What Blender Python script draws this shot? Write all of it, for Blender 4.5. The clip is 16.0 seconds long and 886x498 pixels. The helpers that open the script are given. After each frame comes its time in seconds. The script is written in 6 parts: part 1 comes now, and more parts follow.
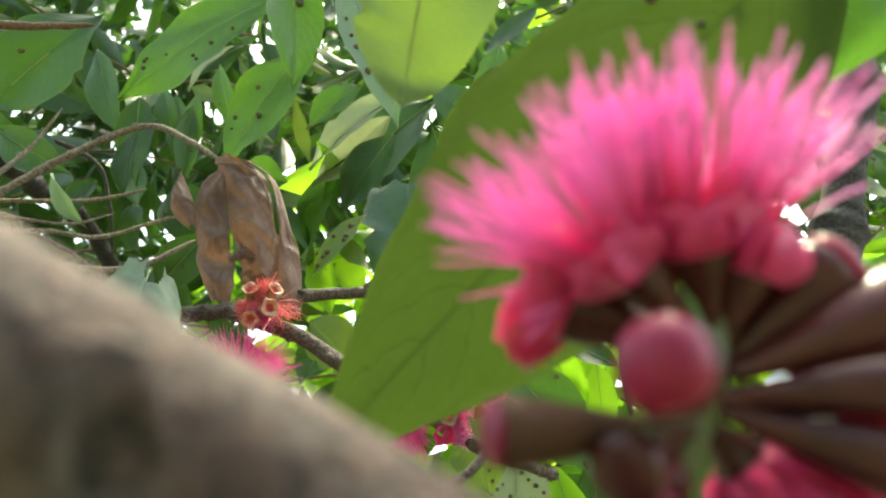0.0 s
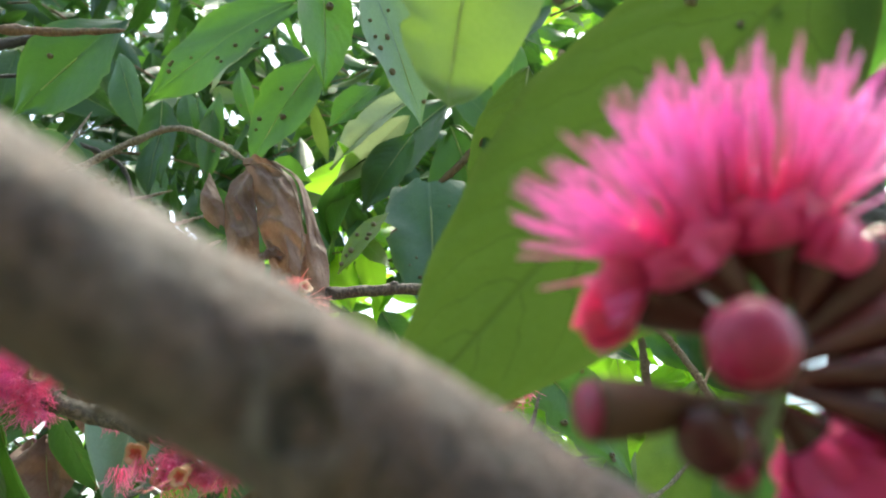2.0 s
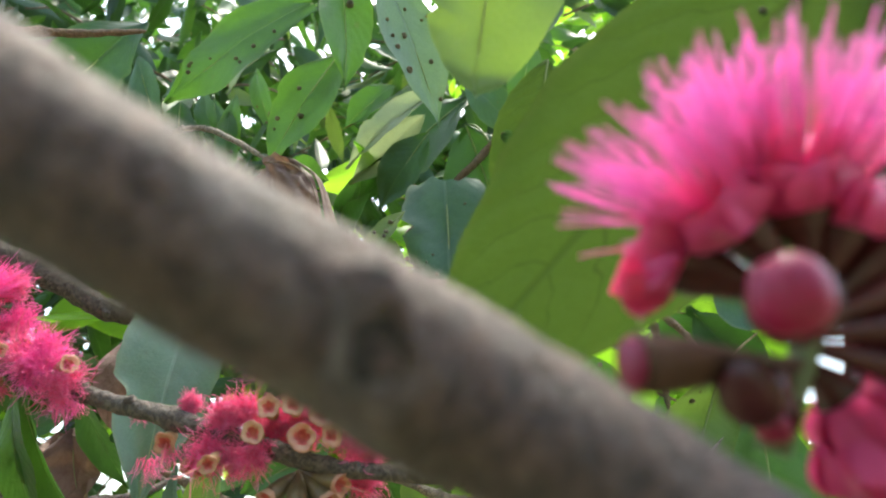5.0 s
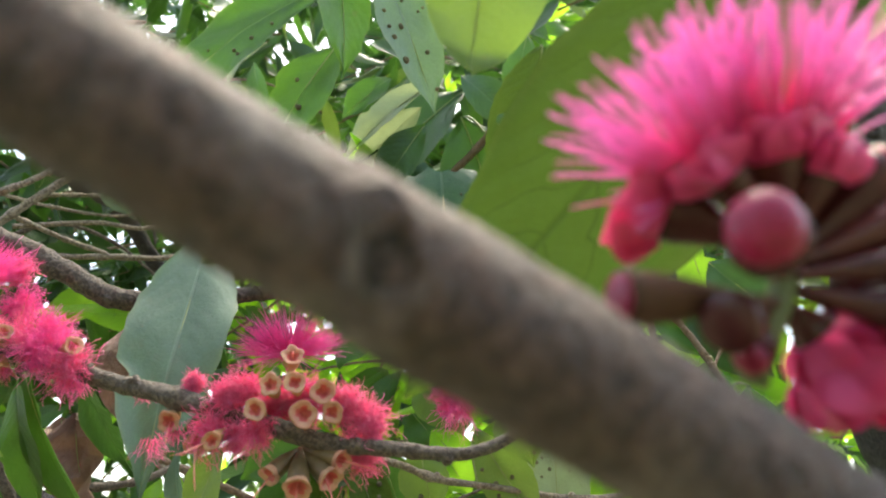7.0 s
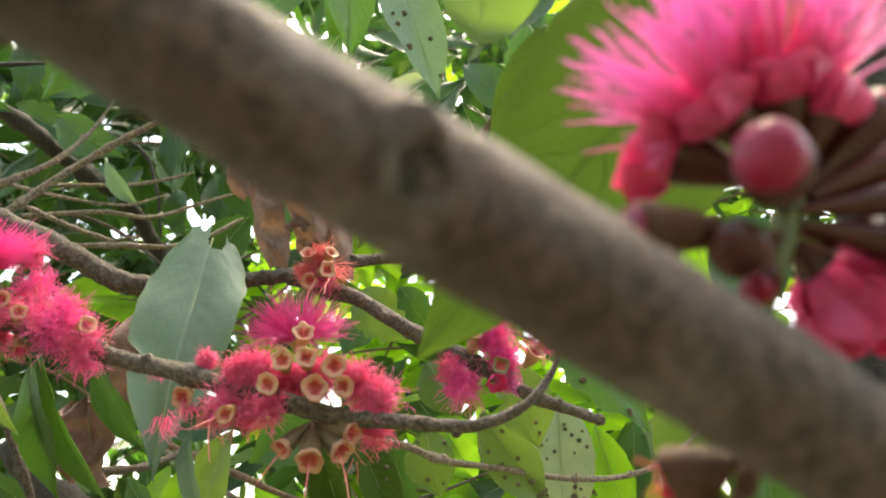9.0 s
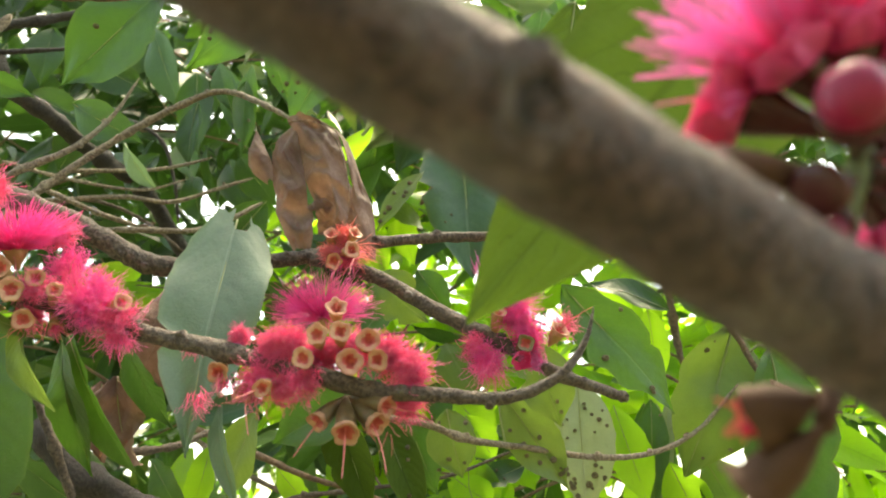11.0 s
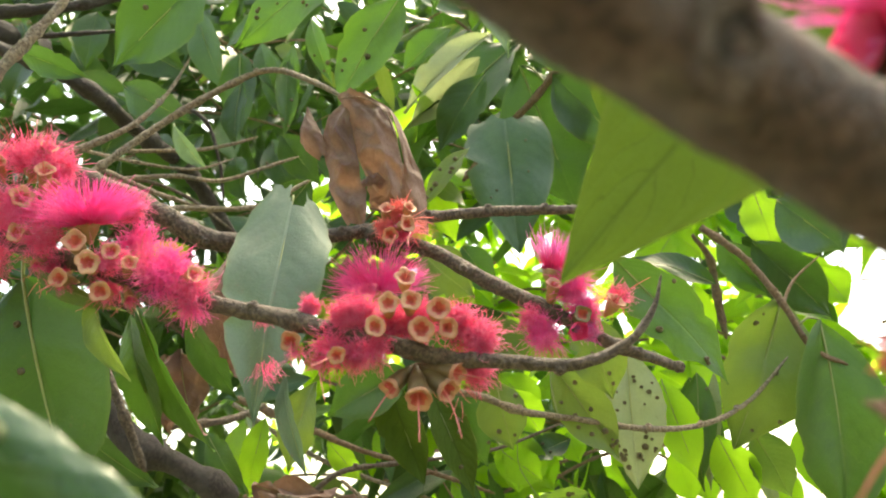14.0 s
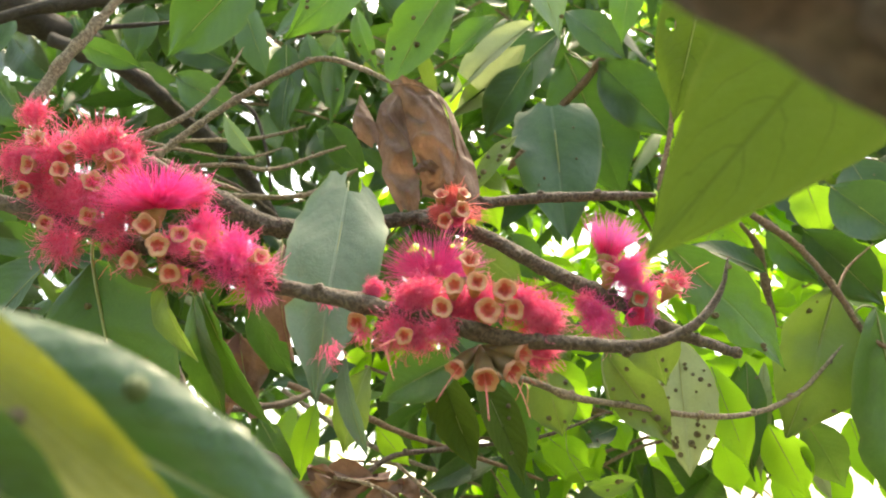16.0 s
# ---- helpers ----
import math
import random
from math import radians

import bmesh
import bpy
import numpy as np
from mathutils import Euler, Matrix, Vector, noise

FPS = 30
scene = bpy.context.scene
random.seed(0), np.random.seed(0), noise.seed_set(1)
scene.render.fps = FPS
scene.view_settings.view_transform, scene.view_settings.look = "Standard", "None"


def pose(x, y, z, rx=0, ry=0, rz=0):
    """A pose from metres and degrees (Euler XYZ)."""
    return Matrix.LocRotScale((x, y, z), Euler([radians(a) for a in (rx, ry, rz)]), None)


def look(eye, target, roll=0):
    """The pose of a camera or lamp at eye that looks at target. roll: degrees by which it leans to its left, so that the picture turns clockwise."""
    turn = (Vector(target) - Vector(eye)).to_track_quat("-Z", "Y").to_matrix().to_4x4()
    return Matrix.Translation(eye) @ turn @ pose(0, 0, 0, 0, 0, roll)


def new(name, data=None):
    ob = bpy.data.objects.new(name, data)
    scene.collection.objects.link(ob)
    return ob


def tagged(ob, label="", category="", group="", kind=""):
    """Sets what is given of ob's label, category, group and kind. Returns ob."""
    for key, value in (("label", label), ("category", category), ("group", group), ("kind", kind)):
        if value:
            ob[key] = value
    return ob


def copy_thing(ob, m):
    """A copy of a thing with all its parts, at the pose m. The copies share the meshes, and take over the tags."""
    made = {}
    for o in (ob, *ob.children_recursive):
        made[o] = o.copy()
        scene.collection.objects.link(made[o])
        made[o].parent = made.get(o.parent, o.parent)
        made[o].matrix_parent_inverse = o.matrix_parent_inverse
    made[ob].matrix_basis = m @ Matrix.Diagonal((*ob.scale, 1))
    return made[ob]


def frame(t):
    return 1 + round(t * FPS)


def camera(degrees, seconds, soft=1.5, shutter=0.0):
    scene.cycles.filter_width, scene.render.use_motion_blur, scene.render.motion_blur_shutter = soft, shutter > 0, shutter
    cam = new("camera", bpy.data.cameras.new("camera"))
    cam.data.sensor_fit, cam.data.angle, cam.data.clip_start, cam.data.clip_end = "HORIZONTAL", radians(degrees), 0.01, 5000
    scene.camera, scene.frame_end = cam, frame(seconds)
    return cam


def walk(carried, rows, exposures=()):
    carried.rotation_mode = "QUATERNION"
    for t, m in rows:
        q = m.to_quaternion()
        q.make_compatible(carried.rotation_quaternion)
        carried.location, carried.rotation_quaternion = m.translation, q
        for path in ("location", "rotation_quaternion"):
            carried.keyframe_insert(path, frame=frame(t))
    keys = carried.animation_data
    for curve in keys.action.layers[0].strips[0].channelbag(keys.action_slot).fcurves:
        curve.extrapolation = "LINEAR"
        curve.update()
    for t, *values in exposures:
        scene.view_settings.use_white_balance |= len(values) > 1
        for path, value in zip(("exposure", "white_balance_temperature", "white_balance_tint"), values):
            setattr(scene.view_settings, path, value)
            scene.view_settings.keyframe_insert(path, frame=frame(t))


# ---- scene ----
cam = camera(60.0, 16.0, soft=1.9)
cam.data.dof.use_dof, cam.data.dof.focus_distance, cam.data.dof.aperture_fstop = True, 0.72, 8.8
PATH = [
    (0, (0.01546, 0.01626, 1.52004), (-0.00886, 1.84997, 2.31810), 0.90),
    (0.5, (0.01274, 0.01462, 1.51867), (-0.01936, 1.84930, 2.31421), 0.70),
    (1, (0.00954, 0.01174, 1.51641), (-0.03265, 1.84448, 2.31597), 0.93),
    (1.5, (0.00456, 0.00736, 1.51642), (-0.04148, 1.84498, 2.30448), 0.63),
    (2, (-0.00012, 0.00544, 1.51437), (-0.04901, 1.84083, 2.30744), 0.61),
    (2.5, (-0.00205, 0.00533, 1.51346), (-0.06433, 1.83895, 2.30967), 0.64),
    (3, (-0.00444, 0.00398, 1.51386), (-0.07593, 1.83934, 2.30526), 0.61),
    (3.5, (-0.00717, 0.00330, 1.51367), (-0.08448, 1.83897, 2.30381), 0.62),
    (6, (-0.00739, -0.00201, 1.49583), (-0.08199, 1.82661, 2.30241), 0.59),
    (6.5, (-0.00750, -0.00403, 1.49274), (-0.07595, 1.82818, 2.29170), 0.31),
    (7, (-0.00819, -0.00397, 1.48939), (-0.07368, 1.82886, 2.28715), 0.29),
    (7.5, (-0.00830, -0.00432, 1.48591), (-0.07311, 1.82943, 2.28161), 0.29),
    (8, (-0.00955, -0.00363, 1.48262), (-0.07058, 1.83121, 2.27609), 0.19),
    (8.5, (-0.01032, -0.00536, 1.47793), (-0.07296, 1.82963, 2.27096), -0.01),
    (11, (-0.03109, -0.00788, 1.46242), (-0.10874, 1.83719, 2.23034), -0.40),
    (11.5, (-0.03391, -0.00896, 1.46048), (-0.12349, 1.83853, 2.22126), -0.37),
    (12, (-0.03667, -0.01079, 1.45923), (-0.13843, 1.83982, 2.21082), -0.36),
    (12.5, (-0.04151, -0.01022, 1.45631), (-0.15211, 1.84183, 2.20309), -0.35),
    (13, (-0.04763, -0.01015, 1.45461), (-0.16697, 1.84459, 2.19332), -0.46),
    (13.5, (-0.05424, -0.01166, 1.45274), (-0.18387, 1.84482, 2.18532), -0.35),
    (14, (-0.06114, -0.01259, 1.45210), (-0.20017, 1.84604, 2.17746), -0.24),
    (14.5, (-0.06657, -0.01347, 1.44989), (-0.21916, 1.84603, 2.17027), -0.13),
    (15, (-0.07211, -0.01418, 1.44894), (-0.24294, 1.84651, 2.16213), 0.06),
    (15.5, (-0.07844, -0.01430, 1.44669), (-0.27262, 1.84546, 2.15631), 0.32),
    (16, (-0.08539, -0.01583, 1.44356), (-0.30097, 1.84183, 2.15253), 0.60),
]
walk(cam, [(t, look(eye, target, roll)) for t, eye, target, roll in PATH], [(0, 2.16, 7700, -8), (2.5, 2.12, 6400, -6), (7, 2.15, 7000, 1), (11, 2.33, 8600, -2), (16, 2.46, 8500, 2)])

# ---- light ----
world = bpy.data.worlds.new("sky")
scene.world = world
world.use_nodes = True
wn = world.node_tree
sky = wn.nodes.new("ShaderNodeTexSky")
sky.sky_type, sky.sun_disc = "NISHITA", False
sky.sun_elevation, sky.sun_rotation = radians(68), radians(17)
sky.air_density, sky.dust_density = 1.0, 5.0
wn.links.new(sky.outputs[0], wn.nodes["Background"].inputs[0])
wn.nodes["Background"].inputs[1].default_value = 0.20
sun = new("sun", bpy.data.lights.new("sun", "SUN"))
sun.data.energy, sun.data.angle, sun.data.color = 3.2, radians(20), (1.0, 0.965, 0.86)
sun.matrix_world = look((0.40, 1.45, 5.0), (0, 0.1, 1.5))

# ---- materials ----


class Nodes:
    """A small builder for node materials."""

    def __init__(self, name):
        self.mat = bpy.data.materials.new(name)
        self.mat.use_nodes = True
        self.tree = self.mat.node_tree
        self.tree.nodes.clear()

    def add(self, kind, **values):
        node = self.tree.nodes.new(kind)
        for key, value in values.items():
            if key == "operation":
                node.operation = value
            elif key == "data_type":
                node.data_type = value
            elif key == "interpolation_type":
                node.interpolation_type = value
            elif key == "feature":
                node.feature = value
        return node

    def put(self, value, socket):
        if isinstance(value, bpy.types.NodeSocket):
            self.tree.links.new(value, socket)
        else:
            socket.default_value = value

    def maths(self, op, a, b=0.0, c=0.0):
        node = self.add("ShaderNodeMath", operation=op)
        for value, socket in zip((a, b, c), node.inputs):
            self.put(value, socket)
        return node.outputs[0]

    def ramp(self, value, lo, hi, a=0.0, b=1.0):
        node = self.add("ShaderNodeMapRange", interpolation_type="SMOOTHSTEP")
        for v, i in zip((value, lo, hi, a, b), range(5)):
            self.put(v, node.inputs[i])
        return node.outputs[0]

    def mix(self, factor, a, b):
        node = self.add("ShaderNodeMix", data_type="RGBA")
        self.put(factor, node.inputs[0])
        for value, i in ((a, 6), (b, 7)):
            self.put((*value, 1) if isinstance(value, tuple) else value, node.inputs[i])
        return node.outputs[2]

    def noise(self, scale, detail=3.0, rough=0.55, coord=None):
        node = self.add("ShaderNodeTexNoise")
        node.inputs["Scale"].default_value = scale
        node.inputs["Detail"].default_value = detail
        node.inputs["Roughness"].default_value = rough
        if coord is not None:
            self.put(coord, node.inputs["Vector"])
        return node.outputs["Fac"]

    def bump(self, height, strength, distance):
        node = self.add("ShaderNodeBump")
        node.inputs["Strength"].default_value = strength
        node.inputs["Distance"].default_value = distance
        self.put(height, node.inputs["Height"])
        return node.outputs[0]

    def surface(self, colour, rough, normal=None, lets=None, share=0.0, specular=0.5, sheen=0.0, subsurface=0.0):
        """Principled, with a share of light let through the sheet in the colour lets."""
        bsdf = self.add("ShaderNodeBsdfPrincipled")
        self.put((*colour, 1) if isinstance(colour, tuple) else colour, bsdf.inputs["Base Color"])
        self.put(rough, bsdf.inputs["Roughness"])
        bsdf.inputs["Specular IOR Level"].default_value = specular
        bsdf.inputs["Sheen Weight"].default_value = sheen
        if normal is not None:
            self.put(normal, bsdf.inputs["Normal"])
        out = self.add("ShaderNodeOutputMaterial")
        shader = bsdf.outputs[0]
        if lets is not None:
            sheet = self.add("ShaderNodeBsdfTranslucent")
            self.put((*lets, 1) if isinstance(lets, tuple) else lets, sheet.inputs[0])
            blend = self.add("ShaderNodeMixShader")
            self.put(share, blend.inputs[0])
            self.tree.links.new(shader, blend.inputs[1])
            self.tree.links.new(sheet.outputs[0], blend.inputs[2])
            shader = blend.outputs[0]
        self.tree.links.new(shader, out.inputs[0])
        return self.mat

    def coords(self):
        return self.add("ShaderNodeTexCoord")

    def random(self):
        """A number of its own for every object and for every loose piece of a mesh."""
        island = self.add("ShaderNodeNewGeometry").outputs["Random Per Island"]
        return self.maths("FRACT", self.maths("ADD", self.add("ShaderNodeObjectInfo").outputs["Random"], island))


def leaf_material(name, dark, light, vein, lets, share, rough=0.42, blotch=(0.10, 0.09, 0.03), worn=0.12, veined=0.4, specular=0.5):
    """A leaf blade: midrib and side veins from the blade's own coordinates, mottling, worn spots, light through it."""
    n = Nodes(name)
    tc = n.coords()
    sep = n.add("ShaderNodeSeparateXYZ")
    n.put(tc.outputs["UV"], sep.inputs[0])
    s, v = sep.outputs[0], sep.outputs[1]
    across = n.maths("MULTIPLY", n.maths("ABSOLUTE", n.maths("SUBTRACT", v, 0.5)), 2.0)
    wobble = n.noise(4.0, 2.0, 0.5, tc.outputs["UV"])
    rise = n.maths("SUBTRACT", n.maths("MULTIPLY", s, 11.0), n.maths("MULTIPLY", n.maths("POWER", across, 1.4), 2.4))
    rise = n.maths("ADD", rise, n.maths("MULTIPLY", wobble, 1.5))
    near = n.maths("ABSOLUTE", n.maths("SUBTRACT", n.maths("FRACT", rise), 0.5))
    side = n.maths("MULTIPLY", n.ramp(near, 0.045, 0.0), n.ramp(across, 1.0, 0.5))
    rib = n.ramp(across, 0.055, 0.02)
    veins = n.maths("MAXIMUM", rib, n.maths("MULTIPLY", side, 0.85 * veined))
    broad = n.noise(28.0, 3.0, 0.6, tc.outputs["Object"])
    fine = n.noise(420.0, 3.0, 0.6, tc.outputs["Object"])
    who = n.random()
    tone = n.maths("ADD", n.maths("MULTIPLY", who, 0.65), n.maths("MULTIPLY", n.ramp(broad, 0.3, 0.7), 0.45))
    colour = n.mix(tone, dark, light)
    dust = n.maths("MULTIPLY", n.ramp(n.noise(70.0, 5.0, 0.7, tc.outputs["Object"]), 0.45, 0.75), 0.18)
    colour = n.mix(dust, colour, tuple(0.55 * c + 0.45 * g for c, g in zip(light, (0.16, 0.20, 0.12))))
    margin = n.maths("MULTIPLY", n.ramp(across, 0.88, 1.0), 0.5)
    colour = n.mix(margin, colour, tuple(0.5 * c + 0.5 * g for c, g in zip(light, (0.20, 0.20, 0.06))))
    colour = n.mix(n.maths("MULTIPLY", veins, 0.6), colour, vein)
    spots = n.maths("MULTIPLY", n.ramp(n.noise(55.0, 4.0, 0.65, tc.outputs["Object"]), 0.66, 0.74), worn * 4)
    colour = n.mix(spots, colour, blotch)
    colour = n.mix(n.maths("MULTIPLY", n.ramp(fine, 0.35, 0.75), 0.22), colour, tuple(c * 0.55 for c in dark))
    glow = n.mix(n.maths("MULTIPLY", n.maths("MAXIMUM", rib, n.maths("MULTIPLY", side, 0.8 * veined)), 0.7), lets, tuple(c * 0.45 for c in lets))
    glow = n.mix(n.maths("MULTIPLY", spots, 0.8), glow, blotch)
    glow = n.mix(n.maths("MULTIPLY", tone, 0.5), tuple(c * 0.8 for c in lets), glow)
    height = n.maths("ADD", n.maths("MULTIPLY", n.ramp(near, 0.0, 0.5), 0.3 * veined), n.maths("MULTIPLY", fine, 0.35))
    height = n.maths("ADD", n.maths("SUBTRACT", height, n.maths("MULTIPLY", rib, 0.5)), n.maths("MULTIPLY", n.noise(90.0, 3.0, 0.6, tc.outputs["Object"]), 0.6))
    gloss = n.maths("ADD", rough - 0.1, n.maths("MULTIPLY", broad, 0.25))
    return n.surface(colour, gloss, n.bump(height, 0.6, 0.0016), glow, share, specular=specular)


GREEN = leaf_material("leaf_green", (0.035, 0.082, 0.014), (0.082, 0.162, 0.026), (0.14, 0.22, 0.05), (0.088, 0.215, 0.024), 0.37, veined=0.6)
# same leaf as above, with the shade inside the crown put into its colour
DEEP = leaf_material("leaf_deep_shaded", (0.018, 0.046, 0.008), (0.038, 0.086, 0.012), (0.07, 0.12, 0.026), (0.05, 0.13, 0.018), 0.33, 0.36, veined=0.6)
# sunlit copy: brightness put into lighter colours and a very strong translucent share
LIT = leaf_material("leaf_sunlit_green", (0.12, 0.23, 0.022), (0.20, 0.34, 0.035), (0.22, 0.36, 0.05), (0.44, 0.80, 0.05), 0.68, veined=1.0)
NEAR = leaf_material("leaf_fresh_green", (0.052, 0.094, 0.016), (0.074, 0.121, 0.021), (0.030, 0.050, 0.014), (0.058, 0.098, 0.013), 0.52, 0.6, worn=0.05, veined=1.6, specular=0.12)
YELLOW = leaf_material("leaf_turning_yellow", (0.13, 0.155, 0.014), (0.23, 0.225, 0.022), (0.27, 0.27, 0.05), (0.20, 0.225, 0.02), 0.4, 0.4, (0.14, 0.06, 0.03), 0.1, 0.4)
GREY = leaf_material("leaf_grey_green", (0.115, 0.165, 0.118), (0.175, 0.235, 0.170), (0.23, 0.29, 0.21), (0.14, 0.25, 0.09), 0.3, 0.5, veined=0.6, specular=0.4)
TEAL = leaf_material("leaf_blue_green", (0.034, 0.080, 0.034), (0.062, 0.118, 0.052), (0.10, 0.15, 0.075), (0.06, 0.15, 0.03), 0.2, 0.46, veined=0.6)
GLOSS = leaf_material("leaf_glossy", (0.020, 0.058, 0.016), (0.036, 0.085, 0.024), (0.07, 0.12, 0.05), (0.04, 0.11, 0.02), 0.24, 0.26, worn=0.03, veined=0.5, specular=0.8)
OLIVE = leaf_material("leaf_olive", (0.085, 0.13, 0.028), (0.15, 0.20, 0.052), (0.22, 0.26, 0.10), (0.19, 0.30, 0.045), 0.4, 0.45, veined=0.6)
PALEGREEN = leaf_material("leaf_light_green", (0.11, 0.18, 0.06), (0.175, 0.255, 0.085), (0.23, 0.31, 0.12), (0.20, 0.37, 0.04), 0.38, 0.36, veined=0.6)
PALE = leaf_material("leaf_pale", (0.20, 0.24, 0.13), (0.32, 0.36, 0.22), (0.38, 0.40, 0.27), (0.32, 0.39, 0.18), 0.35, 0.5, worn=0.18)


def dry_material():
    n = Nodes("leaf_dry_brown")
    tc = n.coords()
    broad = n.noise(22.0, 4.0, 0.65, tc.outputs["Object"])
    fine = n.noise(240.0, 4.0, 0.6, tc.outputs["Object"])
    colour = n.mix(n.ramp(broad, 0.3, 0.7), (0.104, 0.058, 0.048), (0.245, 0.156, 0.126))
    sep = n.add("ShaderNodeSeparateXYZ")
    n.put(tc.outputs["UV"], sep.inputs[0])
    rise = n.maths("SUBTRACT", n.maths("MULTIPLY", sep.outputs[0], 9.0), n.maths("MULTIPLY", n.maths("ABSOLUTE", n.maths("SUBTRACT", sep.outputs[1], 0.5)), 5.0))
    ridge = n.ramp(n.maths("ABSOLUTE", n.maths("SUBTRACT", n.maths("FRACT", rise), 0.5)), 0.07, 0.0)
    colour = n.mix(n.maths("MULTIPLY", ridge, 0.15), colour, (0.11, 0.060, 0.04))
    colour = n.mix(n.maths("MULTIPLY", n.ramp(fine, 0.45, 0.8), 0.5), colour, (0.11, 0.06, 0.035))
    height = n.maths("ADD", n.maths("MULTIPLY", broad, 1.5), n.maths("ADD", n.maths("MULTIPLY", fine, 0.5), n.maths("MULTIPLY", ridge, 0.2)))
    return n.surface(colour, 0.72, n.bump(height, 1.0, 0.003), (0.28, 0.15, 0.09), 0.16, 0.3)


def bark_material(name, dark, light, moss, scale=1.0, patch=0.35, sheen=0.1):
    n = Nodes(name)
    tc = n.coords()
    broad = n.noise(38.0 * scale, 4.0, 0.6, tc.outputs["Object"])
    fine = n.noise(330.0 * scale, 5.0, 0.7, tc.outputs["Object"])
    grain = n.noise(900.0 * scale, 3.0, 0.6, tc.outputs["Object"])
    colour = n.mix(n.ramp(fine, 0.38, 0.62), dark, light)
    colour = n.mix(n.maths("MULTIPLY", n.ramp(broad, 0.5, 0.72), patch), colour, moss)
    colour = n.mix(n.maths("MULTIPLY", n.ramp(grain, 0.55, 0.8), 0.5), colour, tuple(c * 0.4 for c in dark))
    worn = n.noise(75.0 * scale, 5.0, 0.7, tc.outputs["Object"])
    colour = n.mix(n.maths("MULTIPLY", n.ramp(worn, 0.52, 0.68), 0.5), colour, tuple(c * 0.55 for c in dark))
    mottle = n.noise(240.0 * scale, 3.0, 0.6, tc.outputs["Object"])
    colour = n.mix(n.maths("MULTIPLY", n.ramp(mottle, 0.47, 0.62), 0.4), colour, tuple(c * 0.75 for c in dark))
    height = n.maths("ADD", n.maths("MULTIPLY", broad, 1.5), n.maths("ADD", fine, n.maths("MULTIPLY", grain, 0.5)))
    height = n.maths("SUBTRACT", height, worn)
    return n.surface(colour, 0.8, n.bump(height, 1.0, 0.004), specular=0.3, sheen=sheen)


def plain_material(name, a, b, rough, scale, lets=None, share=0.0, relief=0.3, distance=0.0008, specular=0.5):
    n = Nodes(name)
    tc = n.coords()
    broad = n.noise(scale, 3.0, 0.6, tc.outputs["Object"])
    fine = n.noise(scale * 8, 3.0, 0.6, tc.outputs["Object"])
    tone = n.maths("ADD", n.maths("MULTIPLY", n.ramp(broad, 0.3, 0.7), 0.6), n.maths("MULTIPLY", n.random(), 0.4))
    colour = n.mix(tone, a, b)
    colour = n.mix(n.maths("MULTIPLY", n.ramp(fine, 0.5, 0.8), 0.3), colour, tuple(c * 0.6 for c in a))
    return n.surface(colour, rough, n.bump(n.maths("ADD", broad, fine), relief, distance), lets, share, specular)


def stamen_material(name, root, tip, share):
    """Thin threads: deep colour at the root, paler towards the tip, light let through."""
    n = Nodes(name)
    sep = n.add("ShaderNodeSeparateXYZ")
    n.put(n.coords().outputs["UV"], sep.inputs[0])
    along = n.maths("ADD", n.ramp(sep.outputs[0], 0.0, 0.8), n.maths("MULTIPLY", n.maths("SUBTRACT", n.random(), 0.5), 0.35))
    colour = n.mix(along, root, tip)
    return n.surface(colour, 0.5, None, n.mix(along, tuple(min(1.0, c * 1.15) for c in root), tip), share)


DRY = dry_material()
BARK = bark_material("bark_grey_brown", (0.062, 0.041, 0.031), (0.190, 0.138, 0.105), (0.235, 0.195, 0.165), 1.0, 0.5)
BARK_NEAR = bark_material("bark_near", (0.038, 0.018, 0.0135), (0.130, 0.071, 0.054), (0.215, 0.165, 0.150), 0.85, 0.7, 0.15)
BARK_PALE = bark_material("bark_pale", (0.15, 0.108, 0.072), (0.39, 0.305, 0.22), (0.40, 0.36, 0.29))
# darker copy of the bark, with the crown's shade put into its colour
BARK_DARK = bark_material("bark_dark_shaded", (0.026, 0.019, 0.017), (0.066, 0.050, 0.043), (0.12, 0.11, 0.10))
# dark colour that paints the shade of a deep hollow into the knot
HOLLOW = bark_material("bark_hollow_shade", (0.016, 0.011, 0.009), (0.05, 0.034, 0.027), (0.07, 0.055, 0.045))
TWIG_RED = bark_material("twig_reddish", (0.15, 0.085, 0.05), (0.29, 0.18, 0.11), (0.30, 0.24, 0.17))
PETIOLE = plain_material("petiole", (0.17, 0.20, 0.07), (0.26, 0.28, 0.11), 0.5, 60)
GALL = plain_material("gall_dark", (0.075, 0.058, 0.032), (0.19, 0.155, 0.085), 0.7, 300, relief=0.6)
GALL_GREEN = plain_material("gall_green", (0.030, 0.052, 0.016), (0.07, 0.10, 0.03), 0.7, 300, relief=0.4)
PINK = stamen_material("stamen_pink", (0.95, 0.10, 0.42), (0.96, 0.22, 0.58), 0.6)
BLOOM = stamen_material("stamen_fresh", (0.88, 0.060, 0.33), (0.90, 0.35, 0.72), 0.55)
ROSE = stamen_material("stamen_rose", (0.86, 0.085, 0.28), (0.92, 0.25, 0.46), 0.5)
CORAL = plain_material("stamen_withered", (0.80, 0.16, 0.17), (0.93, 0.34, 0.33), 0.6, 120, (0.92, 0.30, 0.28), 0.45, 0.1)
PETAL = plain_material("petal_crimson", (0.20, 0.005, 0.034), (0.33, 0.014, 0.070), 0.30, 110, (0.7, 0.03, 0.12), 0.2, 0.25, specular=0.4)
PETAL_OPEN = plain_material("petal_open", (0.58, 0.028, 0.16), (0.78, 0.10, 0.31), 0.42, 110, (0.92, 0.12, 0.34), 0.4, 0.25)
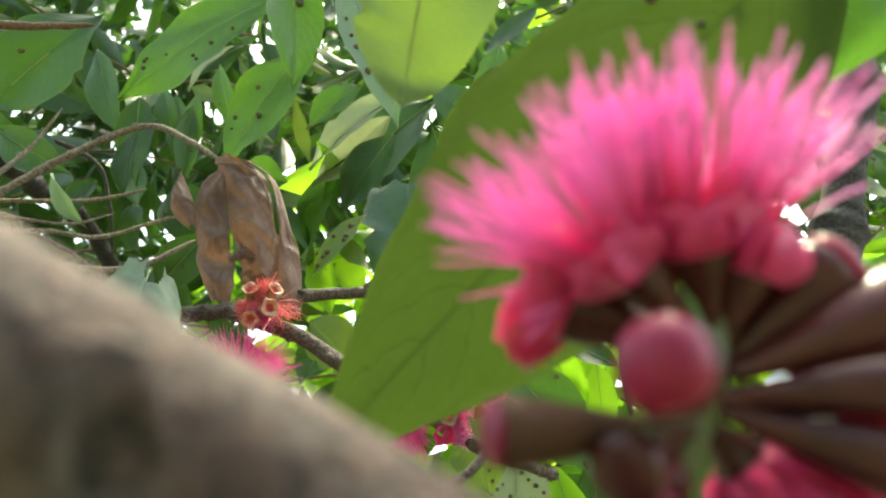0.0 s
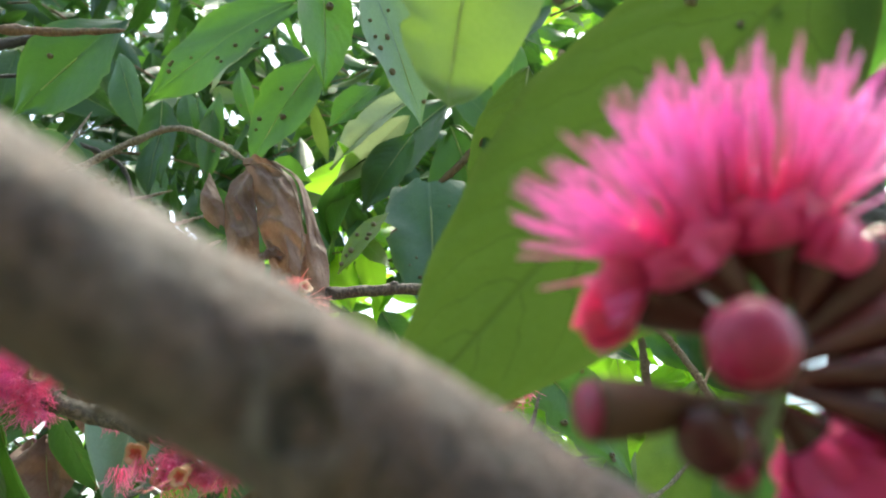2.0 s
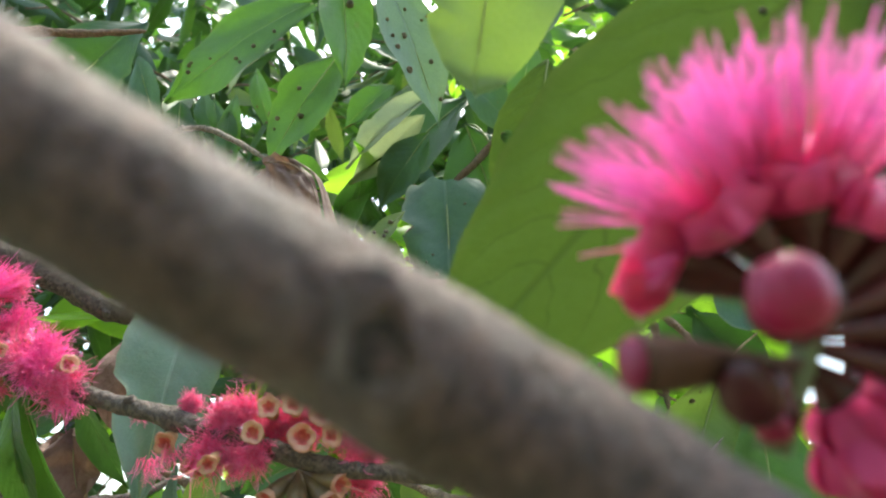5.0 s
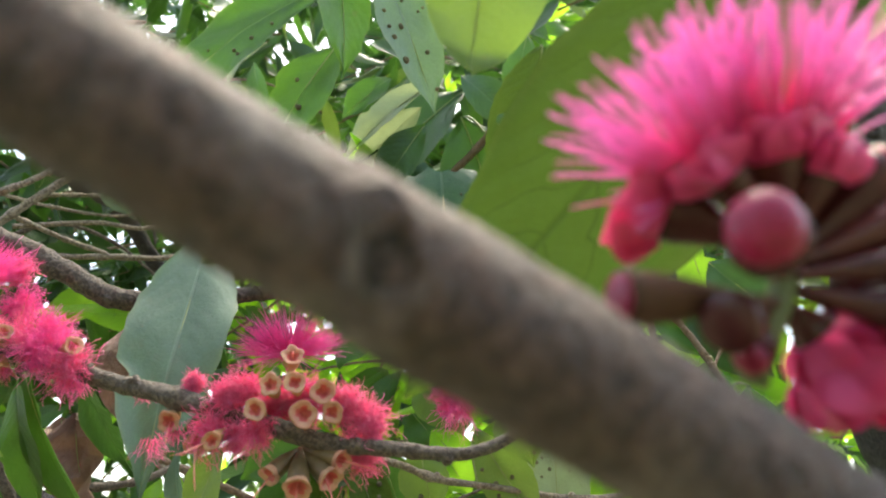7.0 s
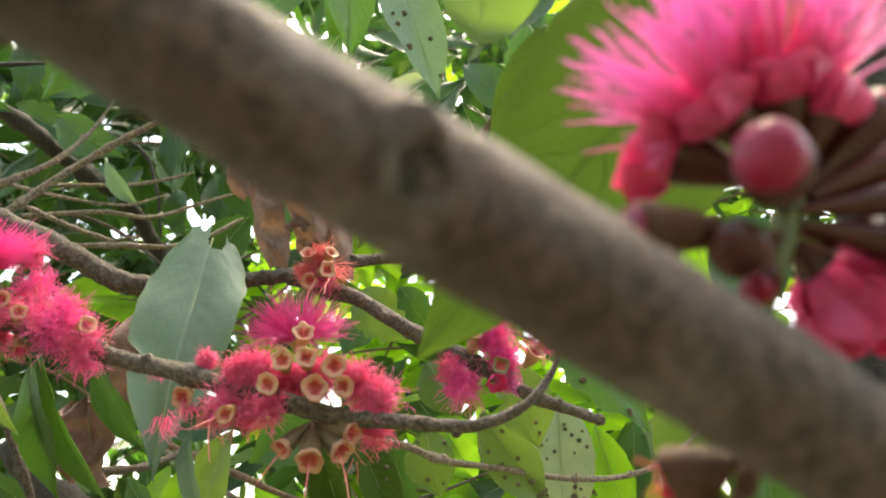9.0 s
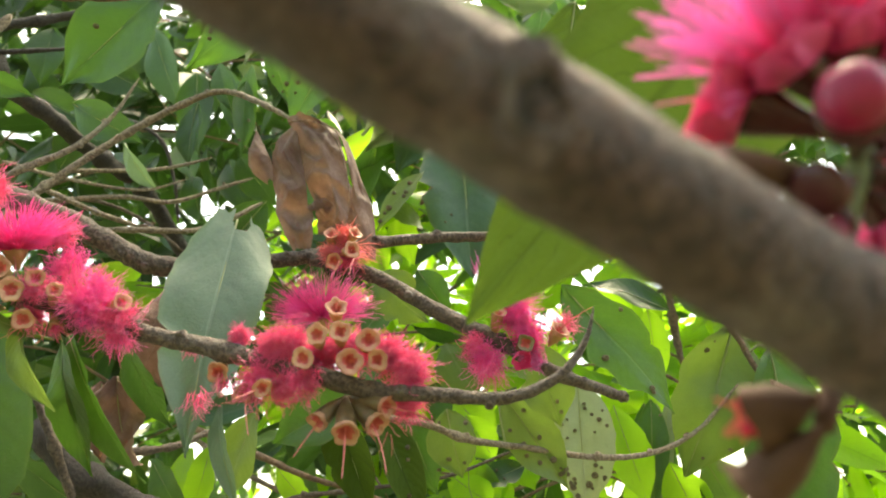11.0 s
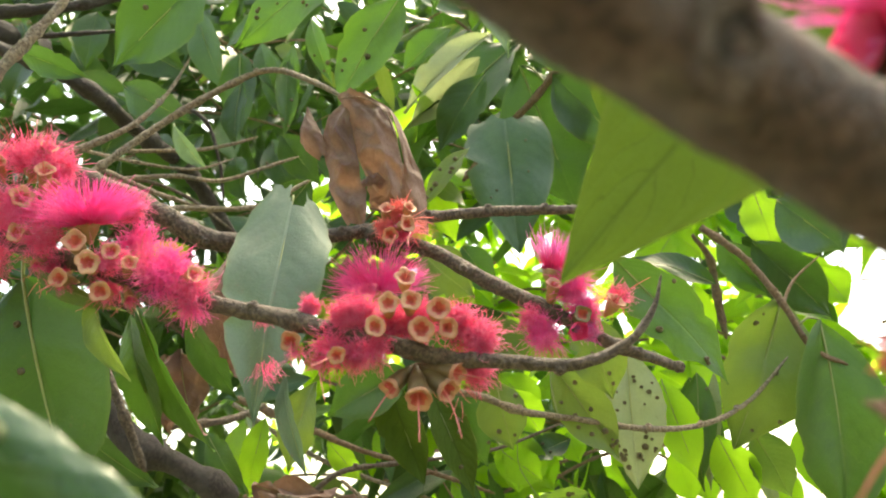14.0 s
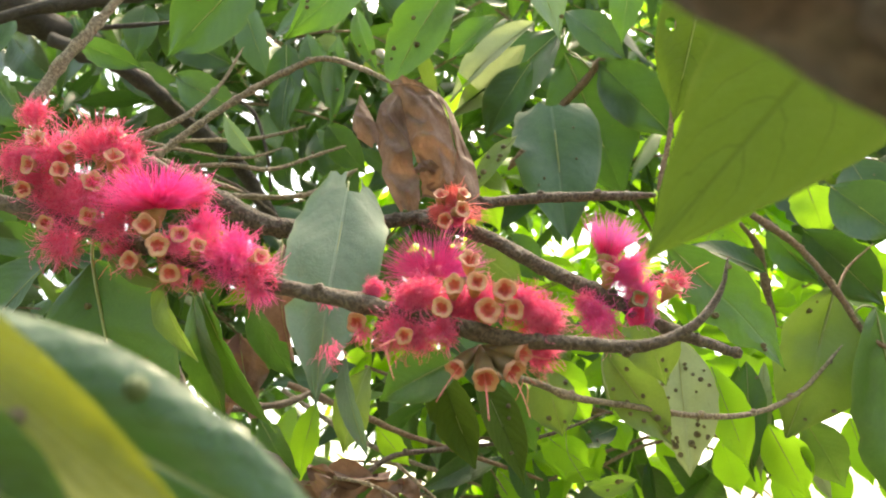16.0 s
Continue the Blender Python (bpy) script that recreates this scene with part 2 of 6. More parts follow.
PETAL_DEEP = plain_material("petal_deep", (0.46, 0.010, 0.055), (0.62, 0.025, 0.11), 0.3, 110, (0.85, 0.05, 0.16), 0.35, 0.25)
STYLE = plain_material("style_pink", (0.62, 0.13, 0.14), (0.74, 0.25, 0.22), 0.5, 90, (0.7, 0.25, 0.2), 0.2, 0.1)
CALYX = plain_material("calyx_tan", (0.31, 0.17, 0.075), (0.50, 0.31, 0.15), 0.5, 130, (0.5, 0.28, 0.1), 0.2, 0.3)
CALYX_BROWN = plain_material("calyx_brown", (0.046, 0.010, 0.011), (0.098, 0.025, 0.020), 0.24, 90, relief=0.2, specular=0.35)
RIM = plain_material("calyx_rim", (0.45, 0.165, 0.11), (0.58, 0.34, 0.20), 0.5, 160, (0.6, 0.3, 0.2), 0.2, 0.3)
THROAT = plain_material("calyx_throat", (0.40, 0.050, 0.050), (0.64, 0.15, 0.12), 0.5, 240, (0.6, 0.10, 0.08), 0.15, 0.3)
CALYX_OLIVE = plain_material("calyx_olive", (0.085, 0.052, 0.018), (0.175, 0.108, 0.042), 0.5, 90, relief=0.3)
CALYX_DULL = plain_material("calyx_dull", (0.055, 0.027, 0.016), (0.118, 0.058, 0.036), 0.7, 60, relief=0.3, specular=0.2)
STALK = plain_material("stalk_green", (0.065, 0.085, 0.032), (0.12, 0.13, 0.05), 0.5, 90)
EARTH = plain_material("earth", (0.05, 0.045, 0.025), (0.085, 0.09, 0.04), 0.9, 3.0, relief=0.6, distance=0.02)

# ---- helpers for shapes ----


class Geo:
    """Collects vertices, faces and blade coordinates for one mesh."""

    def __init__(self):
        self.verts, self.faces, self.uv = [], [], []

    def grid(self, rows, closed=False, uv=None):
        """Quads between rows of equal length."""
        start, width = len(self.verts), len(rows[0])
        for i, row in enumerate(rows):
            self.verts += [tuple(p) for p in row]
            self.uv += uv[i] if uv else [(0.0, 0.0)] * width
        for i in range(len(rows) - 1):
            for j in range(width if closed else width - 1):
                a, b = start + i * width + j, start + i * width + (j + 1) % width
                self.faces.append((a, b, b + width, a + width))
        return start

    def fan(self, ring, tip, at=0.0):
        """Closes a ring of vertex numbers with a point."""
        self.verts.append(tuple(tip))
        self.uv.append((at, 0.0))
        k = len(self.verts) - 1
        n = len(ring)
        self.faces += [(ring[i], ring[(i + 1) % n], k) for i in range(n)]

    def mesh(self, name, smooth=True):
        data = bpy.data.meshes.new(name)
        data.from_pydata(self.verts, [], self.faces)
        layer = data.uv_layers.new(name="blade")
        index = np.zeros(len(data.loops), dtype=np.int32)
        data.loops.foreach_get("vertex_index", index)
        layer.data.foreach_set("uv", np.array(self.uv, dtype=np.float32)[index].ravel())
        data.polygons.foreach_set("use_smooth", [smooth] * len(data.polygons))
        data.update()
        return data


def part(name, geo, material, parent, label=""):
    """One mesh object under a thing or under a part; geo is in world metres."""
    data = geo.mesh(name) if isinstance(geo, Geo) else geo
    if not data.materials:
        data.materials.append(material)
    ob = new(name, data)
    ob.parent = parent
    if parent.parent is None:
        ob.matrix_parent_inverse = Matrix.Translation(-parent.location)
    return tagged(ob, label) if label else ob


def thing(name, base, label, category, group="", kind=""):
    """A thing with an Empty at its base."""
    ob = new(name)
    ob.location = base
    ob.empty_display_size = 0.02
    return tagged(ob, label, category, group, kind)


def smooth_path(points, step=0.006):
    """A Catmull-Rom line of (point, radius) through the given points."""
    pts = [Vector(p[:3]) for p in points]
    rad = [p[3] for p in points]
    pts = [pts[0] * 2 - pts[1]] + pts + [pts[-1] * 2 - pts[-2]]
    out = []
    for i in range(1, len(pts) - 2):
        a, b, c, d = pts[i - 1:i + 3]
        n = max(2, min(40, int((c - b).length / step)))
        for k in range(n):
            t = k / n
            p = 0.5 * (2 * b + (c - a) * t + (2 * a - 5 * b + 4 * c - d) * t * t + (3 * b - a - 3 * c + d) * t ** 3)
            out.append((p, rad[i - 1] * (1 - t) + rad[i] * t))
    out.append((pts[-2], rad[-1]))
    return out


def tube(geo, line, sides=8, rough=0.0, seed=0.0):
    """A tapered tube along a line of (point, radius), closed at both ends."""
    up = Vector((0.31, 0.2, 0.93))
    rows, count = [], len(line)
    normal = None
    for i, (p, r) in enumerate(line):
        d = (line[min(i + 1, count - 1)][0] - line[max(i - 1, 0)][0]).normalized()
        normal = (normal if normal is not None else up.cross(d)) - d * ((normal if normal is not None else up.cross(d)).dot(d))
        if normal.length < 1e-6:
            normal = d.orthogonal()
        normal.normalize()
        other = d.cross(normal)
        row = []
        for k in range(sides):
            a = 2 * math.pi * k / sides
            way = normal * math.cos(a) + other * math.sin(a)
            swell = 1.0
            if rough:
                q = (p + way * r) * (0.9 / max(r, 0.001))
                swell += rough * noise.noise(q + Vector((seed, seed, seed))) + 0.5 * rough * noise.noise(q * 2.7)
            row.append(p + way * (r * swell))
        rows.append(row)
    start = geo.grid(rows, closed=True, uv=[[(i / (count - 1), 0.0)] * sides for i in range(count)])
    geo.fan([start + k for k in range(sides)][::-1], line[0][0])
    geo.fan([start + (count - 1) * sides + k for k in range(sides)], line[-1][0] + (line[-1][0] - line[-2][0]) * 0.3, 1.0)


TWIGS = {}


def branch(name, points, material, label, category="branch", sides=10, rough=0.22, nodes=None, kind="", group=""):
    """A branch or twig as a thing: one rough tapered tube with swollen nodes."""
    line = smooth_path(points)
    seed = len(TWIGS) * 7.3
    pick = random.Random(len(TWIGS))
    nodes = nodes if nodes is not None else [(pick.uniform(0.08, 0.95), pick.uniform(0.15, 0.4)) for _ in range(6)]
    swollen = []
    for i, (p, r) in enumerate(line):
        grow = 1.0
        for at, size in nodes:
            grow += size * math.exp(-((i / len(line) - at) * len(line) * 0.006 / (r * 1.1)) ** 2)
        swollen.append((p, r * grow))
    base = Vector(points[0][:3])
    geo = Geo()
    count = len(swollen)
    swollen = [(p, r * min(1.0, 0.55 + 0.45 * (count - 1 - i) / (0.04 * count))) for i, (p, r) in enumerate(swollen)]
    tube(geo, [(p - base, r) for p, r in swollen], sides, rough, seed)
    ob = new(name, geo.mesh(name))
    ob.data.materials.append(material)
    ob.location = base
    tagged(ob, label, category, group, kind)
    TWIGS[ob.name] = line
    return ob


def blade_profile(s, drip):
    """Half width of a leaf along its length, 1 at its widest, with a more or less drawn-out tip."""
    full = math.sin(math.pi * min(1.0, s ** 0.90)) ** 0.86 if 0 < s < 1 else 0.0
    narrow = 1 - drip * max(0.0, min(1.0, (s - 0.74) / 0.26)) ** 1.4
    return full * narrow


def leaf(parent, base, tip, width, turn=0.0, fold=14.0, droop=0.08, material=None, galls=0, seed=1, wave=0.11, twist=0.0, stalk=True, label="", rib=True, hook=0.0, drip=0.62, spine=1.0, steps=18, half=5, sway=0.0, name="leaf", crumple=0.0, cut=0.0, quilted=0.15, blunt=0.0, bitten=1.0, hole=None):
    """A leaf from its base to its tip. turn: degrees that the blade is turned about its midrib from facing -y; fold: how far the halves rise."""
    rng = random.Random(seed)
    base, tip = Vector(base), Vector(tip)
    twist = twist or random.Random(seed * 13 + 5).uniform(-38, 38)
    axis = tip - base
    length = axis.length
    a = axis.normalized()
    front = Vector((0, -1, 0))
    front = (front - a * front.dot(a)).normalized()
    rows, uv, mid = [], [], []
    lean = math.radians(fold)
    for i in range(steps + 1):
        s = i / steps
        f = Matrix.Rotation(math.radians(turn + twist * (s - 0.5)), 3, a) @ front
        side = a.cross(f)
        arch = droop * length * (4 * s * (1 - s))
        centre = base + axis * s + f * arch
        centre += side * (sway * length * 4 * s * (1 - s))
        if hook:
            centre += f * (hook * length * max(0.0, s - 0.86) ** 1.5 * 6)
        w = max(width * 0.5 * blade_profile(cut + (1 - cut) * s, drip) ** (1 - blunt), 0.0006)
        row, line = [], []
        bite = [1 - bitten * 0.9 * max(0.0, noise.noise(Vector((s * 6.5, seed * 0.77, k * 9.1))) - 0.33) for k in (0, 1)]
        for j in range(-half, half + 1):
            u = j / half
            curl = lean * (0.6 + 0.4 * abs(u))
            quilt = 0.035 * width * math.sin((13 * s + 0.8 * noise.noise(Vector((s * 5, u, seed)))) * 2 * math.pi - abs(u) * 2.6 * 2 * math.pi) * abs(u) * (1 - abs(u)) if rib else 0.0
            ripple = wave * width * abs(u) ** 2 * noise.noise(Vector((s * 4.2, u * 0.8, seed * 3.7)))
            nick = 1.0 + 0.05 * noise.noise(Vector((s * 17, j, seed * 1.3))) * (abs(u) > 0.95)
            p = centre + side * (w * u * math.cos(curl) * nick * bite[u > 0]) + f * (w * abs(u) * math.sin(curl) + quilt * quilted + ripple)
            if cut and i == 0:
                p += axis * (0.07 * noise.noise(Vector((u * 2.6, seed * 1.9, 0.3))))
            p += f * (0.9 * min(wave, 0.12) * width * noise.noise(Vector((s * 2.6, u * 1.1, seed * 5.3))))
            if crumple:
                q = Vector((s * 3.6, u * 1.15, seed * 2.3))
                p += f * (crumple * width * (noise.noise(q) + 0.8 * abs(noise.noise(q * 1.8)) + 0.15 * abs(noise.noise(q * 4.3))))
            row.append(p)
            line.append((s, 0.5 + 0.5 * u))
        rows.append(row)
        uv.append(line)
        mid.append((centre, f))
    geo = Geo()
    geo.grid(rows, uv=uv)
    if hole:
        across = 2 * half + 1
        geo.faces = [q for q in geo.faces if math.hypot((q[0] // across + 0.5) / steps - hole[0], ((q[0] % across + 0.5) / half - 1 - hole[1]) * 0.5 * width / length) > hole[2]]
    blade = part(name, geo, material, parent, label)
    thick = max(0.0004, width * 0.010) * spine
    ridge = Geo()
    line = [(c - f * thick * 0.2, thick * (1.25 - 1.0 * i / steps)) for i, (c, f) in enumerate(mid)]
    if stalk and parent.name in TWIGS:
        near = min(TWIGS[parent.name], key=lambda q: (q[0] - base).length)
        gap = (near[0] - base).length
        if gap < 0.08:
            bend = base - a * min(gap * 0.4, 0.02)
            root = smooth_path([(*near[0], thick * 1.5), (*((near[0] + bend) / 2 + Vector((0, 0, gap * 0.06))), thick * 1.3), (*base, thick * 1.25)])
            line = root[:-1] + line
    if rib:
        tube(ridge, line, 5)
        part("midrib", ridge, PETIOLE, blade)
    for k in range(galls):
        i, j = max(2, min(steps - 3, round(rng.gauss(rng.choice((0.35, 0.7)), 0.12) * steps))), rng.choice((-4, -3, -2, -1, 1, 2, 2, 3, 3, 3))
        spot = rows[i][j + half].lerp(rows[i + 1][j + half], rng.random())
        size = rng.uniform(0.0015, 0.0030) * rng.choice((1.0, 1.0, 1.4))
        knob = part("gall", GALL_MESH, GALL, blade)
        knob.matrix_basis = Matrix.Translation(spot + mid[i][1] * 0.0006) @ mid[i][1].to_track_quat("Z", "Y").to_matrix().to_4x4() @ Matrix.Diagonal((size, size * rng.uniform(0.8, 1.1), size * rng.uniform(0.9, 1.5), 1))
    return blade


def turned(profile, sides, base, way, lobes=0, lobe=0.0, seed=0.0, start_ring=0, rag=0.06):
    """A shape turned about a line: profile of (along, radius). Lobes wave the radius and length of the last rings."""
    geo = Geo()
    way = Vector(way).normalized()
    x = way.orthogonal().normalized()
    y = way.cross(x)
    rows = []
    for i, (h, r) in enumerate(profile):
        share = min(1.0, max(0.0, (i - start_ring) / 2.0))
        row = []
        for k in range(sides):
            t = 2 * math.pi * k / sides
            wob = 1 + rag * noise.noise(Vector((math.cos(t) * 1.3, math.sin(t) * 1.3, seed + i * 0.15)))
            wave = lobe * share * (1.6 * abs(math.cos(0.5 * lobes * t + seed)) ** 0.6 - 1.1) if lobes else 0.0
            row.append(Vector(base) + way * (h + wave * 0.6 * profile[-1][1]) + (x * math.cos(t) + y * math.sin(t)) * (r * wob * (1 + wave)))
        rows.append(row)
    geo.grid(rows, closed=True)
    return geo, rows


def gall_mesh():
    """A small round gall with a sunken mouth."""
    geo, _ = turned([(-0.3, 1.0), (0.2, 0.98), (0.6, 0.8), (0.8, 0.5), (0.7, 0.3), (0.35, 0.2), (0.3, 0.02)], 9, (0, 0, 0), (0, 0, 1))
    return geo.mesh("gall")


GALL_MESH = gall_mesh()


def gall_ball():
    """A large round gall, slightly lumpy."""
    geo, _ = turned([(math.cos(a) * -1.0, math.sin(a)) for a in [math.pi * (0.02 + 0.96 * k / 11) for k in range(12)]], 18, (0, 0, 0), (0.2, -1, 0.2), rag=0.1)
    return geo.mesh("gall")


GALL_BALL = gall_ball()


def filaments(base, way, length, count, spread, curl, thick, seed, ring=0.18, jitter=0.35, sides=3, wiggle=0.06, blob=0.0):
    """Many thin stamens from a ring, spreading about a direction."""
    rng = random.Random(seed)
    geo = Geo()
    base, way = Vector(base), Vector(way).normalized()
    x = way.orthogonal().normalized()
    y = way.cross(x)
    for _ in range(count):
        t = rng.uniform(0, 2 * math.pi)
        out = (x * math.cos(t) + y * math.sin(t))
        tilt = math.radians(spread) * math.sqrt(rng.random()) * rng.uniform(0.75, 1.1)
        go = (way * math.cos(tilt) + out * math.sin(tilt)).normalized()
        bent = (out * rng.uniform(-0.3, 1.0) + Vector((rng.uniform(-1, 1), rng.uniform(-1, 1), rng.uniform(-1, 1))) * 0.6) * curl
        size = length * rng.uniform(1 - jitter, 1.0 + jitter * 0.3)
        root = base + out * (length * ring * rng.uniform(0.4, 1.0))
        sidle, turns = Vector((rng.uniform(-1, 1), rng.uniform(-1, 1), rng.uniform(-1, 1))), rng.uniform(3, 8)
        if blob:
            root += Vector((rng.gauss(0, 1), rng.gauss(0, 1), rng.gauss(0, 1))) * (blob * length)
        line = []
        for k in range(7):
            s = k / 6
            line.append((root + go * (size * s) + bent * (size * s * s) + sidle * (math.sin(s * turns + t) * wiggle * size * s), thick * (1.0 - 0.45 * s)))
        tube(geo, line, sides)
    return geo


def tangle(base, way, size, count, seed, thick):
    """Many short curled hairs in a loose heap, each bent round an axis of its own."""
    rng = random.Random(seed)
    geo = Geo()
    base, way = Vector(base), Vector(way).normalized()
    for _ in range(count):
        p = base + Vector((rng.gauss(0, 1), rng.gauss(0, 0.8), rng.gauss(0, 1))) * (size * 0.17) + way * (size * rng.uniform(-0.1, 0.22)) + Vector((0, 0.008, 0))
        go = (Vector((rng.gauss(0, 1), rng.gauss(-0.2, 0.7), rng.gauss(0, 1))) + way * 0.5).normalized()
        turn = Matrix.Rotation(rng.uniform(0.9, 3.2) / 6, 3, Vector((rng.gauss(0, 1), rng.gauss(0, 1), rng.gauss(0, 1))).normalized())
        step = size * rng.uniform(0.25, 0.65) / 6
        line = []
        for k in range(7):
            line.append((p.copy(), thick * (1.0 - 0.07 * k)))
            p = p + go * step
            go = turn @ go
        tube(geo, line, 3)
    return geo


def petals(owner, base, way, size, count, seed, open_angle=38, material=None, ring=0.36, wide=0.62):
    """Rounded cupped petals standing round a flower's mouth, each a part."""
    rng = random.Random(seed)
    way = Vector(way).normalized()
    x = way.orthogonal().normalized()
    y = way.cross(x)
    for k in range(count):
        t = 2 * math.pi * (k + rng.uniform(-0.15, 0.15)) / count
        out = x * math.cos(t) + y * math.sin(t)
        side = way.cross(out)
        tilt = math.radians(open_angle * rng.uniform(0.7, 1.25))
        go = way * math.cos(tilt) + out * math.sin(tilt)
        rows = []
        for i in range(7):
            s = i / 6
            w = size * wide * math.sin(math.pi * min(0.97, 0.16 + 0.80 * s)) ** 0.6
            row = []
            for j in range(-3, 4):
                u = j / 3
                cup = -out * 0.28 * size * (s * s * 0.9 + u * u * 0.7)
                row.append(Vector(base) + out * (size * ring) + go * (size * s) + side * (w * u) + cup + out * size * 0.03 * noise.noise(Vector((s * 3, u * 2, seed + k))))
            rows.append(row)
        back = [[p + out * (size * 0.05) for p in row] for row in rows]
        geo = Geo()
        geo.grid([r for r in rows])
        geo.grid([r[::-1] for r in back])
        part("petal", geo, material or PETAL_OPEN, owner)


def calyx(parent, base, way, length, mouth, material, rim=True, seed=1, style=0.0, lip=1.0):
    """An emptied flower cup: funnel, lobed rim, red throat and, where kept, the long style."""
    way = Vector(way).normalized()
    base = Vector(base)
    r = mouth / 2.7 * (0.88 + 0.24 * ((seed * 0.618) % 1))
    body, rows = turned([(0, r * 0.20), (length * 0.12, r * 0.32), (length * 0.30, r * 0.60), (length * 0.50, r * 0.86), (length * 0.75, r * 0.98), (length * 0.93, r * 0.95)], 20, base, way, seed=seed)
    cup = part("calyx", body, material, parent)
    end = length
    edge, _ = turned([(end - r * 0.70, r * 0.94), (end - r * 0.35, r * 1.06), (end, r * (1.08 + 0.18 * lip)), (end + r * 0.10, r * (1.08 + 0.28 * lip)), (end + r * 0.14, r * (1.06 + 0.24 * lip)), (end + r * 0.06, r * (1.0 + 0.1 * lip)), (end - r * 0.08, r * 0.90), (end - r * 0.26, r * 0.68)], 40, base, way, (5, 4, 4)[int(seed) % 3], 0.24, seed, 2, 0.20)
    part("rim", edge, RIM if rim else material, cup)
    mouth_geo, _ = turned([(end - r * 0.16, r * 0.80), (end - r * 0.30, r * 0.66), (end - r * 0.56, r * 0.50), (end - r * 0.80, r * 0.32), (end - r * 0.90, r * 0.15), (end - r * 0.86, r * 0.02)], 18, base, way, seed=seed)
    part("throat", mouth_geo, THROAT, cup)
    if style:
        rng = random.Random(int(seed * 10))
        bend = Vector((rng.uniform(-0.5, 0.5), rng.uniform(-0.4, 0.2), rng.uniform(-0.6, 0.1)))
        line = [(base + way * (length * 0.5 + style * k / 8) + bend * (style * 0.7 * (k / 8) ** 2), 0.00075 - 0.0004 * k / 8) for k in range(9)]
        geo = Geo()
        tube(geo, line, 5)
        part("style", geo, STYLE, cup)
    return cup


def brush_flower(parent, base, way, size, seed, count=130, spread=62, curl=0.14, stamen=None, cup=None, thick=0.0005, petal=0.30):
    """An open flower: cup, petals and a brush of stamens; size is the stamens' length."""
    way = Vector(way).normalized()
    base = Vector(base)
    r = size * 0.24
    body, _ = turned([(0, r * 0.25), (size * 0.10, r * 0.38), (size * 0.26, r * 0.78), (size * 0.40, r * 1.0), (size * 0.44, r * 0.96), (size * 0.42, r * 0.5), (size * 0.40, r * 0.05)], 20, base, way, seed=seed)
    own = part("flower", body, cup or CALYX, parent)
    mouth = base + way * (size * 0.40)
    if petal:
        petals(own, mouth - way * size * 0.05, way, size * petal, 5, seed, 48)
    hairs = filaments(mouth, way, size, count, spread, curl, thick, seed)
    tagged(part("stamen_brush", hairs, stamen or PINK, own), kind="stuff")
    return own


def near_flower(parent, base, way, length, mouth, seed, petal, petal_angle, petal_count=5, cup=None, petal_material=None, brush=None):
    """A flower seen close: funnel cup, broad petals and, where open, threads; brush: direction, length, count, spread."""
    way, base = Vector(way).normalized(), Vector(base)
    body, _ = turned([(0, mouth * 0.2), (length * 0.25, mouth * 0.34), (length * 0.5, mouth * 0.62), (length * 0.72, mouth * 0.92), (length * 0.9, mouth * 1.06), (length, mouth * 1.04), (length * 0.97, mouth * 0.8), (length * 0.9, mouth * 0.1)], 28, base, way, 4, 0.05, seed, 4)
    own = part("flower", body, cup or CALYX_BROWN, parent)
    top = base + way * (length * 0.93)
    petals(own, top - way * (petal * 0.2), way, petal, petal_count, seed, petal_angle, petal_material or PETAL_DEEP, 0.95 * mouth / petal, 0.85)
    if brush:
        go, size, count, spread = brush
        hairs = filaments(top - way * (mouth * 0.2), go, size, count, spread, 0.12, 0.00052, seed, ring=mouth / size, jitter=0.28, wiggle=0.03)
        tagged(part("stamen_brush", hairs, BLOOM, own), kind="stuff")
    return own


def tuft(parent, base, way, size, seed, count=70, spread=95, curl=0.55, material=None, thick=0.00026):
    """A tangle of withering stamens, or, where they are hardly curled, a loose fringe."""
    if curl > 0.5:
        hairs = tangle(base, way, size * 1.05, count * 3 // 2, seed, thick)
        return tagged(part("stamen_tuft", hairs, material or ROSE, parent), kind="stuff")
    hairs = filaments(base, way, size * 0.45, count, spread, curl, thick, seed, ring=0.3, jitter=0.5, wiggle=0.2, blob=0.18)
    return tagged(part("stamen_tuft", hairs, material or ROSE, parent), kind="stuff")


def bud(parent, base, way, length, thick, cap, seed, shade=None, lid=None):
    """A club-shaped bud with a round crimson cap of closed petals."""
    way = Vector(way).normalized()
    base = Vector(base)
    r = thick / 2
    body, _ = turned([(0, r * 0.22), (length * 0.1, r * 0.26), (length * 0.35, r * 0.5), (length * 0.62, r * 0.85), (length * 0.82, r * 1.0), (length * 0.9, r * 1.02), (length * 0.93, r * 0.94), (length * 0.90, r * 0.6)], 24, base, way, 4, 0.05, seed, 4)
    own = part("bud", body, shade or CALYX_BROWN, parent)
    arc = [(length * 0.86 + cap * (1 - math.cos(a)) * 0.5, r * 0.93 * math.sin(a) ** 0.8) for a in [math.pi * (0.36 + 0.64 * k / 9) for k in range(9)]]
    top, _ = turned(arc + [(length * 0.86 + cap, r * 0.01)], 24, base, way, 4, 0.03, seed, 2)
    part("cap", top, lid or PETAL, own)
    return own


